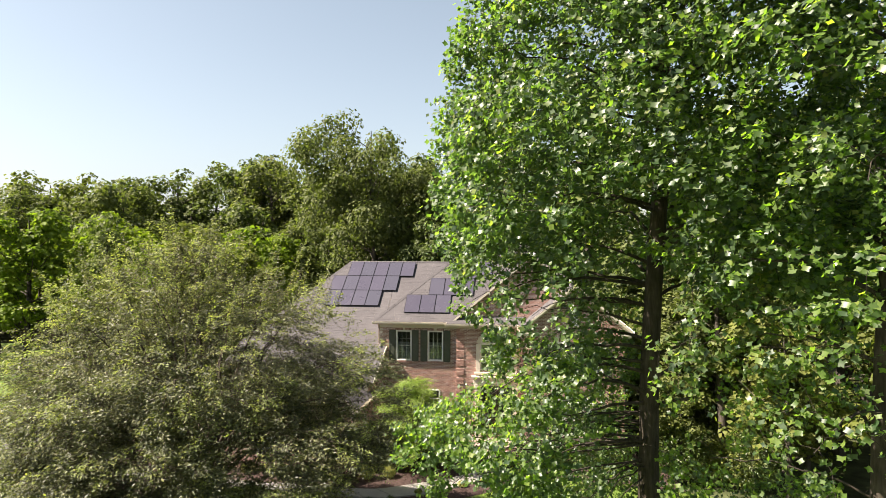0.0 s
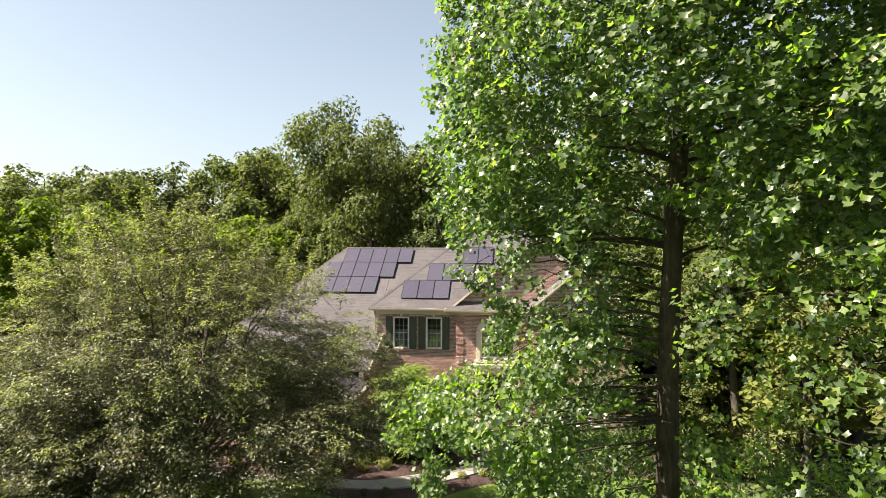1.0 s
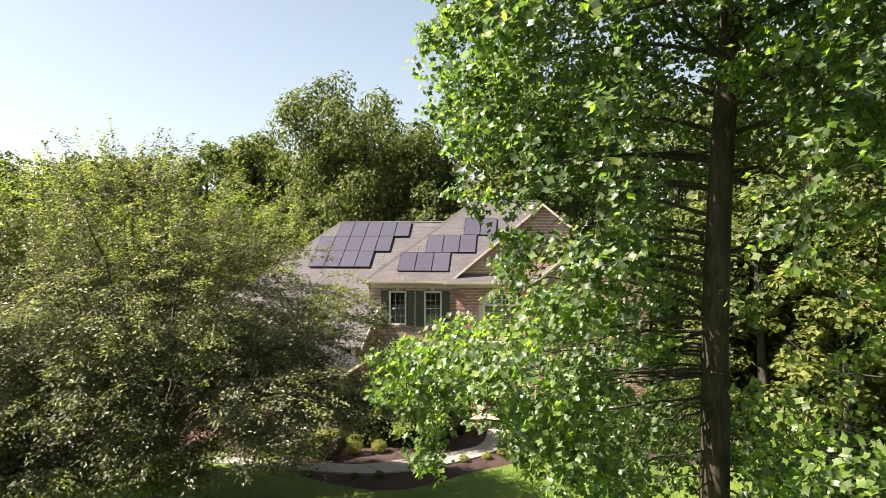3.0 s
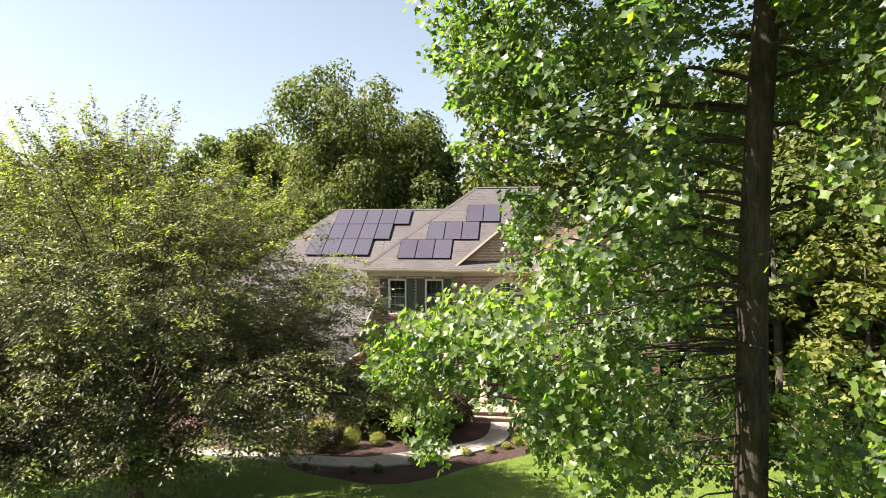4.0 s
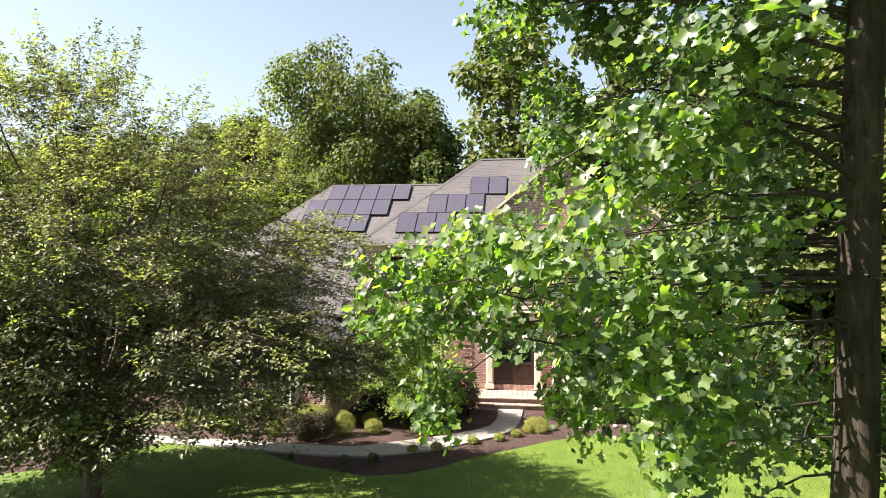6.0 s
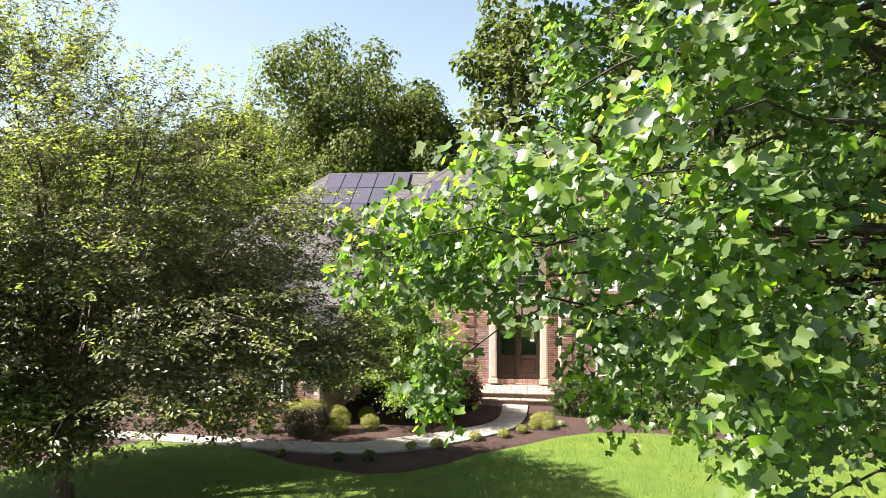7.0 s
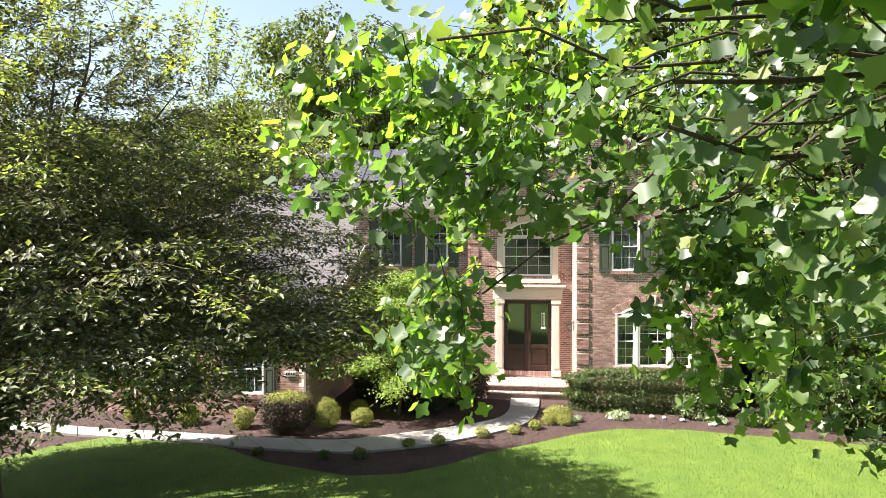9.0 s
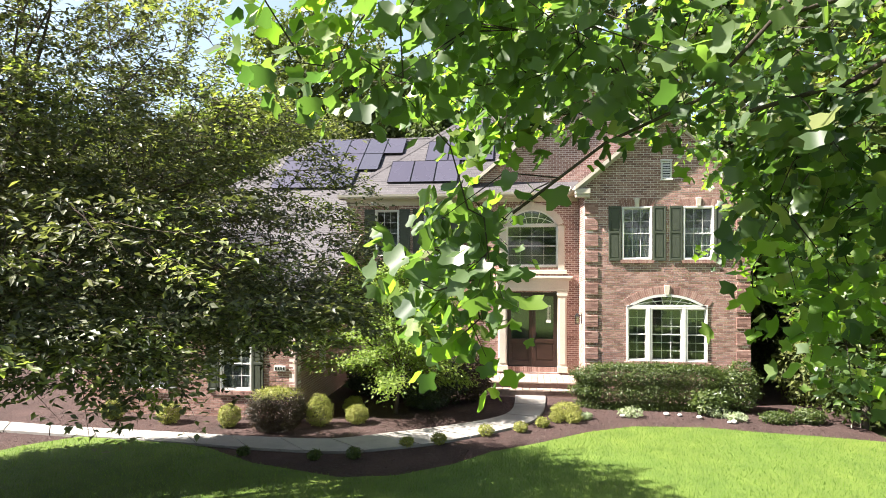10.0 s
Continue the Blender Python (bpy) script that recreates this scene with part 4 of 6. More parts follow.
# ---- entrance ----
def entrance():
    """Panelled double doors in a cream surround, and an arched window over them."""
    y = -0.5
    door = part("entablature", boxes(((4.20, y - 0.12, 3.42), (6.82, y + 0.05, 3.80)), ((4.14, y - 0.18, 3.80), (6.88, y + 0.05, 3.88)), ((4.08, y - 0.25, 3.88), (6.94, y + 0.05, 3.97)), ((4.30, y - 0.14, 3.42), (6.72, y - 0.10, 3.50)), bevel=0.012), M_TRIM, house, "cream classical door surround")
    for x in (4.28, 6.42):
        part("pilaster", boxes(((x, y - 0.10, 0.48), (x + 0.32, y + 0.10, 3.42)), bevel=0.012), M_TRIM, door)
        part("pilaster_trim", boxes(((x - 0.03, y - 0.14, 0.48), (x + 0.35, y - 0.10, 0.70)), ((x - 0.03, y - 0.14, 3.24), (x + 0.35, y - 0.10, 3.42)), ((x + 0.05, y - 0.125, 0.78), (x + 0.27, y - 0.10, 3.16)), bevel=0.01), M_TRIM, door)
    leaf_w = (6.40 - 4.62) / 2
    for i in range(2):
        x0 = 4.62 + i * leaf_w + 0.004
        x1 = x0 + leaf_w - 0.008
        yy = y + 0.10
        z0, z1 = 0.66, 3.36
        lf = part("door", boxes(((x0, yy, z0), (x0 + 0.12, yy + 0.05, z1)), ((x1 - 0.12, yy, z0), (x1, yy + 0.05, z1)), ((x0 + 0.12, yy, z0), (x1 - 0.12, yy + 0.05, z0 + 0.2)),
                                ((x0 + 0.12, yy, z0 + 0.85), (x1 - 0.12, yy + 0.05, z0 + 1.0)), ((x0 + 0.12, yy, z1 - 0.14), (x1 - 0.12, yy + 0.05, z1)), bevel=0.006), M_DOOR, house, "dark stained panelled front door leaf")
        low = boxes(((x0 + 0.12, yy + 0.02, z0 + 0.2), (x1 - 0.12, yy + 0.04, z0 + 0.85)))
        box(low, (x0 + 0.17, yy + 0.006, z0 + 0.26), (x1 - 0.17, yy + 0.02, z0 + 0.79), 0.012)
        part("panel", low, M_DOOR, lf)
        pane = part("pane", boxes(((x0 + 0.12, yy + 0.022, z0 + 1.0), (x1 - 0.12, yy + 0.028, z1 - 0.14))), M_GLASS, lf, "tall dark door glass")
        pane.visible_shadow = False
        hx = x1 - 0.06 if i == 0 else x0 + 0.06
        part("handle", boxes(((hx - 0.02, yy - 0.012, z0 + 0.8), (hx + 0.02, yy, z0 + 1.15)), ((hx - 0.012, yy - 0.05, z0 + 0.85), (hx + 0.012, yy - 0.035, z0 + 1.1)),
                             ((hx - 0.01, yy - 0.04, z0 + 0.86), (hx + 0.01, yy - 0.01, z0 + 0.88)), ((hx - 0.01, yy - 0.04, z0 + 1.07), (hx + 0.01, yy - 0.01, z0 + 1.09)), bevel=0.004), M_DARK, lf, "dark metal handle")
    brick_row("door_sill", 4.60, 6.42, 0.47, 0.65, y, -0.0, 26)
    part("hall_lining", boxes(((4.4, y + 1.4, 0.4), (6.6, y + 1.45, 6.9)), ((4.35, y + 0.27, 0.4), (4.4, y + 1.45, 6.9)), ((6.6, y + 0.27, 0.4), (6.65, y + 1.45, 6.9)), ((4.35, y + 0.27, 0.35), (6.65, y + 1.45, 0.4))), M_ROOM, house, "dim hall behind the door glass")
    # the window above
    cx, half, z0, zs, rise = 5.5, 0.95, 4.3, 5.8, 0.6
    part("window_surround", boxes(((cx - half - 0.22, y - 0.07, z0 - 0.16), (cx - half + 0.02, y + 0.10, zs)), ((cx + half - 0.02, y - 0.07, z0 - 0.16), (cx + half + 0.22, y + 0.10, zs)),
                                  ((cx - half - 0.3, y - 0.1, z0 - 0.26), (cx + half + 0.3, y + 0.1, z0 - 0.12)), bevel=0.012), M_TRIM, house, "cream window surround")
    arc_strip(cx, zs, half, rise, -0.02, 0.22, y - 0.07, y + 0.10, 28, 0.0, M_TRIM, "window_surround", house, "arched cream window surround")
    sash_window("window", cx - half, cx + half, z0, zs + 0.03, y, 4, 4, False, "white window with a grid of small panes over the entrance")
    arched_light("fanlight", cx, half, zs, rise, y, 6, "white arched fanlight over the entrance")
    keystone(cx, zs + rise - 0.02, zs + rise + 0.26, y - 0.07, 0.15)


entrance()


def stoop():
    """A brick landing with one step below, topped with pavers."""
    root = part("stoop", boxes(((3.95, -2.02, -0.05), (6.97, -0.5, 0.36)), ((4.05, -2.36, -0.05), (6.97, -2.03, 0.17)), bevel=0.01), M_STEP, house, "brick front steps")
    rng = random.Random(4)
    for x0, x1, y0, y1, z in ((3.92, 7.0, -2.06, -0.52, 0.362), (4.02, 7.0, -2.40, -2.062, 0.172)):
        nx, ny = int((x1 - x0) / 0.22), max(2, int((y1 - y0) / 0.11))
        for i in range(nx):
            for j in range(ny):
                a, b = x0 + (x1 - x0) * i / nx, y0 + (y1 - y0) * j / ny
                ob = part("paver", PAVER, M_PAVER, root)
                ob.matrix_basis = pose(a + (x1 - x0) / nx / 2, b + (y1 - y0) / ny / 2, z + rng.uniform(-0.002, 0.002))


_pv = boxes(((-0.106, -0.05, 0), (0.106, 0.05, 0.05)), bevel=0.006)
PAVER = bpy.data.meshes.new("paver")
_pv.to_mesh(PAVER)
_pv.free()
stoop()


def wall_lantern(x, y, z):
    """A coach lantern on a bracket; it hangs on the wing's side wall."""
    root = empty("wall_lantern", "dark metal coach lantern on the brick beside the door", "lantern", "", (x, y, z))
    part("back_plate", boxes(((0.0, -0.06, -0.18), (-0.02, 0.06, 0.18)), bevel=0.006), M_DARK, root)
    part("bracket", boxes(((-0.02, -0.012, 0.10), (-0.16, 0.012, 0.13)), ((-0.14, -0.012, 0.10), (-0.165, 0.012, 0.2)), bevel=0.004), M_DARK, root)
    bm = bmesh.new()
    for sx in (-1, 1):
        for sy in (-1, 1):
            box(bm, (-0.15 + sx * 0.075, sy * 0.075, -0.16), (-0.15 + sx * 0.063, sy * 0.063, 0.08))
    box(bm, (-0.235, -0.085, -0.18), (-0.065, 0.085, -0.16), 0.005)
    part("cage", bm, M_DARK, root)
    roof = bmesh.new()
    bmesh.ops.create_cone(roof, cap_ends=True, segments=4, radius1=0.135, radius2=0.02, depth=0.11, matrix=Matrix.Translation((-0.15, 0, 0.135)) @ Matrix.Rotation(radians(45), 4, "Z"))
    part("cap", roof, M_DARK, root)
    gl = part("glass", boxes(((-0.205, -0.055, -0.155), (-0.095, 0.055, 0.075))), M_GLASS, root)
    gl.visible_shadow = False


wall_lantern(7.178, -1.62, 2.55)


def door_hanging(x, y, z):
    """A narrow white hanging on the door glass: a plate and bars."""
    root = empty("door_hanging", "narrow white hanging ornament on the dark door", "ornament", "", (x, y, z))
    part("bar", boxes(((-0.06, -0.012, -0.30), (-0.04, 0, 0.24)), bevel=0.003), M_WHITE, root)
    part("bar", boxes(((-0.01, -0.012, -0.24), (0.01, 0, 0.24)), bevel=0.003), M_WHITE, root)
    part("bar", boxes(((0.04, -0.012, -0.30), (0.06, 0, 0.24)), bevel=0.003), M_WHITE, root)
    part("plate", boxes(((-0.085, -0.014, -0.36), (0.085, 0, -0.28)), bevel=0.004), M_WHITE, root)
    part("rail", boxes(((-0.075, -0.014, 0.22), (0.075, 0, 0.27)), bevel=0.004), M_WHITE, root)


door_hanging(6.10, -0.415, 2.62)


# ---- solar panels ----
def solar_panel(m, group):
    root = tagged(new("solar_panel"), "dark solar panel in a thin black frame on roof rails", "solar panel", group)
    w, l = 0.892, 1.49
    part("frame", boxes(((-w / 2, 0, 0.06), (-w / 2 + 0.018, l, 0.10)), ((w / 2 - 0.018, 0, 0.06), (w / 2, l, 0.10)), ((-w / 2 + 0.018, 0, 0.06), (w / 2 - 0.018, 0.018, 0.10)), ((-w / 2 + 0.018, l - 0.018, 0.06), (w / 2 - 0.018, l, 0.10))), M_FRAME, root, "thin black frame")
    part("cell_sheet", boxes(((-w / 2 + 0.018, 0.018, 0.07), (w / 2 - 0.018, l - 0.018, 0.096))), M_SOLAR, root)
    part("rail", boxes(((-w / 2 - 0.01, 0.3, 0.005), (w / 2 + 0.01, 0.34, 0.06))), M_ALU, root, "aluminium rail")
    part("rail", boxes(((-w / 2 - 0.01, 1.1, 0.005), (w / 2 + 0.01, 1.14, 0.06))), M_ALU, root, "aluminium rail")
    root.matrix_basis = m
    return root


PANEL = None
def lay_panels(x0, count, y, z, slope, group):
    global PANEL
    for i in range(count):
        m = pose(x0 + 0.4535 + i * 0.907, y, z, math.degrees(math.atan(slope)))
        if PANEL is None:
            PANEL = solar_panel(m, group)
        else:
            tagged(copy_thing(PANEL, m), "", "", group)


LIFT = 0.03
for k, (x0, n) in enumerate(((0.0, 3), (1.31, 3), (3.27, 2))):
    lay_panels(x0, n, 0.0 + 1.153 * k, 7.40 + 0.96 * k + LIFT, PITCH, "solar panels on the main roof")
LS = (LZ - 5.5) / LY
LC = 1 / math.sqrt(1 + LS * LS)
for k, (x1, n) in enumerate(((-2.17, 4), (-1.26, 5), (-0.35, 5))):
    yk = 6.33 - (3 - k) * 1.503 * LC
    lay_panels(x1 - n * 0.907, n, yk, 5.5 + LS * yk + LIFT, LS, "solar panels on the long roof")


# ---- trees ----
def leaf_orient(rng, outward, n, up=0.8, out=0.5, loose=0.6, hang=0.5):
    normal = unit(np.array([0, 0, up]) + outward * out + rng.normal(0, loose, (n, 3)))
    axis = unit(outward + np.array([0, 0, -hang]) + rng.normal(0, 0.5, (n, 3)))
    return normal, axis


def limb_line(rng, start, az, length, rise, droop, r0, n=9, wander=0.05):
    """A bough that leaves the trunk, climbs and sags: points with radii."""
    pts, side = [], 0.0
    d, s = np.array([math.cos(az), math.sin(az)]), np.array([-math.sin(az), math.cos(az)])
    for i in range(n):
        q = i / (n - 1)
        side += rng.normal(0, wander) * length / n * 2
        xy = start[:2] + d * length * q + s * side
        z = start[2] + length * (rise * q - droop * q * q) + rng.normal(0, 0.02) * length * q
        pts.append((np.array([xy[0], xy[1], z]), max(0.008, r0 * (1 - q) ** 1.1 + 0.006)))
    return pts


def grow(points, wood, reach):
    """Joins leafy tips to the boughs, the near ones first, the rest to tips already joined: (tip, foot, length)."""
    def tree_of(nodes):
        t = kdtree.KDTree(len(nodes))
        for i, p in enumerate(nodes):
            t.insert(p, i)
        t.balance()
        return t
    nodes, t = list(wood), tree_of(wood)
    order = np.argsort([t.find(p)[2] for p in points])
    out = []
    for batch in np.array_split(order, 9):
        fresh = []
        for i in batch:
            q, _, dist = t.find(points[i])
            if dist < reach:
                out.append((points[i], np.array(q), dist))
                fresh.append(points[i])
        nodes += fresh
        t = tree_of(nodes)
    return out


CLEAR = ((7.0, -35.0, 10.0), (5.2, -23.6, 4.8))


def in_crown(p):
    """Whether places, from the first tulip tree's foot, lie within its crown: two drooping arms and a skirt under a waist."""
    x, y, z = p[:, 0], p[:, 1], p[:, 2]
    r = np.hypot(x, y)
    far = np.interp(z, (3, 4, 5.0, 6.4, 6.8, 7.3, 8.4, 9.4, 10.5, 12.4, 14, 18, 22, 26), (3.8, 5.2, 5.6, 6.35, 6.0, 4.5, 3.8, 4.4, 5.0, 5.4, 5.2, 4.7, 3.7, 2.2))
    low = np.interp(x, (-6.4, -5.9, -5.6, -5.15, -4.95, -4.75, -3.75, -3.5, -3.2, -2.2, -1.2, 0.5, 1.5), (5.5, 4.9, 4.4, 4.35, 4.9, 5.6, 5.6, 4.5, 4.2, 3.8, 3.4, 3.7, 3.7))
    front, back = y < -1.0, y > 0.8
    far = np.where(front & (z > 6.4) & (z < 9.5), np.maximum(far, 4.3), far)
    west = x < -3.55
    low = np.where(front, np.maximum(low, np.where(west, 5.4, 4.8)), low)
    low = np.where(back & (x < -2.6), np.maximum(low, 6.1), low)
    ok = (r < far) & (z > low) & ((y > np.interp(x, (-2.4, -1.4), (-3.3, -2.0))) | (z > 8.0))
    ok &= ~((x > 0.5) & (z > 5.4) & (z < 10.8 - 0.4 * x))
    # open air before the trunk, on the lawn side
    ok &= ~((y < 0.2) & (x > 0.40 * y - 0.45) & (x < 0.10 * y + 0.5) & (z > 3.6) & (z < 12.5))
    return ok & ~(west & ~front & ~back & (z > 5.15) & (z < 5.6))


def in_second(p):
    """The second tulip tree's crown: a tall column, open round the lower trunk on the lawn side."""
    x, y, z = p[:, 0], p[:, 1], p[:, 2]
    far = np.interp(z, (1.5, 3, 6, 9, 12, 18, 24, 26), (2.0, 3.3, 3.8, 3.5, 3.7, 3.9, 3.0, 1.2)) * (1 + 0.14 * np.sin(3 * np.arctan2(y, x) + 0.5 * z))
    return (np.hypot(x, y) < far) & ~((np.abs(x + 0.2) < 0.9) & (y < 0) & (z > 2.5) & (z < 7.5))


def tulip_tree(root_at, lean, seed, limbs, sprays, label, shape, low_sprays=0):
    """A tall tulip tree: fluted trunk, boughs, twigs and lobed leaves in loose sprays."""
    rng = np.random.default_rng(seed)
    root = empty("tulip_tree", label, "tree", "tulip trees on the lawn", root_at)
    h = 27.0
    trunk = []
    for i in range(40):
        z = h * i / 39
        r = 0.275 * (1 - z / h) ** 0.75 + 0.02 + 0.2 * math.exp(-z * 1.6)
        trunk.append((np.array([lean * z + 0.06 * math.sin(z * 0.55), 0.05 * math.sin(z * 0.4 + 1), z - 0.05]), r))
    v, f = tubes([trunk], 24)
    ctr = np.stack([lean * v[:, 2] + 0.06 * np.sin(v[:, 2] * 0.55), 0.05 * np.sin(v[:, 2] * 0.4 + 1)], 1)
    ang = np.arctan2(v[:, 1] - ctr[:, 1], v[:, 0] - ctr[:, 0])
    k = 1 + 0.03 * np.sin(5 * ang + v[:, 2] * 0.6) + 0.025 * np.sin(12 * ang + 2 * np.sin(v[:, 2] * 0.9))
    v[:, :2] = ctr + (v[:, :2] - ctr) * k[:, None]
    part("trunk", mesh_np("trunk", v, f, True), M_BARK, root)
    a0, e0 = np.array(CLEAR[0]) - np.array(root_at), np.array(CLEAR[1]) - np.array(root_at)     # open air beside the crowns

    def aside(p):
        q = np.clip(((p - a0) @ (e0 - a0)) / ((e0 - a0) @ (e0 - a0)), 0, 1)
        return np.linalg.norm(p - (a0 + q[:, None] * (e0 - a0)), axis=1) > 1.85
    wood = []
    for z, az, length, rise, droop, first in limbs:
        start = np.array([lean * z, 0, z])
        line = limb_line(rng, start, az, length, rise, droop, (0.008 + 0.003 * length) if z < 7.3 else (0.018 + 0.0065 * length), 12)
        p = np.array([a for a, _ in line])
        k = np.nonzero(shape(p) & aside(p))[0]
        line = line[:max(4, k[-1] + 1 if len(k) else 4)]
        vb, fb = tubes([line], 7)
        part("bough", mesh_np("bough", vb, fb, True), M_BARK, root)
        for (a, _), (b, _) in zip(line[1:], line[2:]):
            wood += [a, (a + b) / 2]
    # sprays fill the crown, thickest near its surface, in lumps with hollows between
    c = rng.uniform((-6.6, -6.4, 2.6), (6.4, 6.4, 26.0), (sprays * 6, 3))
    c = np.concatenate([c, rng.uniform((-6.6, -4.6, 2.6), (2.4, 1.4, 9.0), (low_sprays, 3))])
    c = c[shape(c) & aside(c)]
    inner = np.stack([c[:, 0] * 1.32, c[:, 1] * 1.32, c[:, 2]], 1)
    deep = shape(inner)
    lump = np.array([noise.noise(Vector((q[0] * 0.5, q[1] * 0.5, q[2] * 1.0 + 0.25 * math.hypot(q[0], q[1])))) + 0.45 * noise.noise(Vector(q) * 1.9) for q in c])
    c = c[(rng.random(len(c)) < np.where(deep, np.where(c[:, 2] > 10.5, 0.5, 0.3), 1.0)) & (lump > np.where(c[:, 2] < 7.5, np.where(c[:, 0] < -3.7, 0.03, -0.08), np.where(c[:, 2] < 10.5, np.where(c[:, 0] < -1.0, 0.10, 0.0) if low_sprays else -0.15, -0.13)))]
    twigs, where, outw = [], [], []
    for p, q, dist in grow(c, wood, 1.5):
        d = unit(p - q + np.array([0.0, 0.0, 0.02]))
        mid = (p + q) / 2 + np.array([0, 0, 0.10 * dist]) + rng.normal(0, 0.05, 3)
        twigs.append([(q, 0.005), (mid, 0.004), (p + d * 0.12, 0.002)])
        n = int(rng.integers(11, 21) * (1.3 if p[2] > 9.5 else 1.0))
        o = unit(d[None] * 0.5 + unit(np.array([p[0], p[1], 0.0]))[None] * 0.35 + rng.normal(0, 0.75, (n, 3)))
        where.append(p + d * rng.uniform(-0.30, 0.2, n)[:, None] + o * rng.uniform(0.06, 0.32, n)[:, None] * np.array([1, 1, 0.8]))
        outw.append(o)
    vt, ft = tubes(twigs, 3)
    part("twig_mass", mesh_np("twig_mass", vt, ft, True), M_BARK, root, "thin leafy twigs", "stuff")
    where, outw = np.concatenate(where), np.concatenate(outw)
    n = len(where)
    hang = np.interp(where[:, 2], (8, 10), (1.0, 0.0))[:, None]         # the low leaves hang
    normal, axis = leaf_orient(rng, outw, n, 0.25, 0.30, 0.5, 0.9)
    normal = unit(normal + (0.55 - 0.22 * hang) * np.array(to_sun) + (0.2 + 0.2 * hang) * unit(where * np.array([1, 1, 0.0])) + hang * np.array([0, -0.25, 0]))      # blades turn to the light
    outer = ~shape(np.stack([where[:, 0] * 1.25, where[:, 1] * 1.25, where[:, 2] + 0.6], 1))
    size = rng.uniform(0.07, 0.135, n) * np.interp(where[:, 2], (8, 11), (1.0, 1.13))
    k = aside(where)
    # outer leaves that take the sunlit colour, mostly low in the crown
    brighter = outer & (rng.random(n) < np.interp(where[:, 2], (7.5, 9.5), (0.55, 0.12)))
    return root, where[k], normal[k], axis[k], size[k], brighter[k]


def tulip_limbs(seed, n, z0, z1, reach, thin=False):
    """Boughs all round, long below and short above: height, bearing, length, rise, sag, first branch."""
    rng = random.Random(seed)
    out = []
    for i in range(n):
        q = i / (n - 1)
        z = z0 + (z1 - z0) * q
        az = i * 2.39996 + rng.uniform(-0.3, 0.3)
        open_side = 228 < math.degrees(az) % 360 < 355
        if thin and (open_side or 175 < math.degrees(az) % 360 < 235) and rng.random() < (0.85 if z < 11.0 else 0.4 if z < 14 else 0.0):
            continue
        length = reach(z) * rng.uniform(0.75, 1.04)
        rise, droop = (0.10 + 0.5 * q, 0.32 - 0.2 * q) if q < 0.5 else (0.35 + 0.35 * q, 0.2)
        arch = rng.uniform(0.0, 0.4)
        out.append((z - 0.25 * arch * length, az, length, rise + arch, droop + 0.75 * arch, 0.1))
    return out


def low_boughs():
    """The lowest boughs: two arms towards the drive, and short ones that hang round the trunk like a skirt."""
    out = [(7.2, radians(176), 5.0, -0.27, 0.20, 0.74)]
    rg = random.Random(6)
    for k in range(5):          # front arm
        out.append((rg.uniform(5.7, 6.7), radians(rg.uniform(196, 210)), rg.uniform(5.0, 6.0), rg.uniform(0.0, 0.08), rg.uniform(0.04, 0.12), 0.3))
    for k in range(3):          # hanging arm
        out.append((6.5 + 0.2 * k, radians(180 + 5 * k), rg.uniform(4.9, 5.5), 0.15, rg.uniform(0.46, 0.56), 0.62))
    for k in range(4):          # arms over the gap
        out.append((rg.uniform(6.0, 7.3), radians(rg.uniform(164, 194)), rg.uniform(3.4, 4.9), rg.uniform(0.0, 0.1), rg.uniform(0.02, 0.12), 0.25))
    for k in range(5):          # face of the crown
        out.append((rg.uniform(5.8, 8.4), radians(rg.uniform(203, 243)), rg.uniform(3.2, 4.8), rg.uniform(0.0, 0.3), rg.uniform(0.1, 0.35), 0.15))
    for k in range(6):
        z = 7.6 + 2.8 * k / 5
        out.append((z, radians(rg.uniform(158, 218)), reach_a(z) * rg.uniform(0.8, 1.04), rg.uniform(0.12, 0.5), rg.uniform(0.16, 0.45), 0.1))
    rng = random.Random(2)
    for az in range(182, 250, 13):
        out.append((rng.uniform(4.8, 6.6), radians(az), rng.uniform(2.2, 3.5), 0.05, rng.uniform(0.25, 0.5), 0.2))
    for az in range(184, 240, 24):
        out.append((rng.uniform(4.0, 5.0), radians(az), rng.uniform(1.8, 3.0), 0.05, rng.uniform(0.12, 0.3), 0.2))
    for az in range(80, 150, 24):
        out.append((rng.uniform(5.0, 7.0), radians(az), rng.uniform(2.4, 3.8), 0.05, rng.uniform(0.3, 0.5), 0.3))
    for az in (255, 290, 320, 345, 375):
        out.append((rng.uniform(3.6, 5.6), radians(az), rng.uniform(1.6, 2.9), 0.05, rng.uniform(0.3, 0.5), 0.3))
    return out


def crown_of(root, where, normal, axis, size, brighter, singles_near=None, count=300):
    n = len(where)
    near = np.zeros(n, bool)
    if singles_near is not None:
        dist = np.linalg.norm(where - np.array(singles_near), axis=1)
        near[np.argsort(dist)[:count]] = True
    fine = (where[:, 2] < 9.5) & (where[:, 1] < 1.0) & (singles_near is not None)
    green, lime = "mass of four-lobed green leaves", "outer leaves in a brighter, sunlit colour"
    for k, name, shape, faces, material, text in ((fine & ~brighter, "crown", TULIP_T, TULIP_F, M_TULIP, green), (~fine & ~brighter, "upper_crown", PLAIN_T, PLAIN_F, M_TULIP, green),
                                                  (fine & brighter, "young_growth", TULIP_T, TULIP_F, M_TULIP_LIT, lime), (~fine & brighter, "upper_young_growth", PLAIN_T, PLAIN_F, M_TULIP_LIT, lime)):
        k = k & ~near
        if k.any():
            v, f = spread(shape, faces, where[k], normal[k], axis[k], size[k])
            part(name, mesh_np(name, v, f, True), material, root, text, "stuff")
    if near.any():
        LEAVES.append((root, where[near], normal[near], axis[near], size[near]))


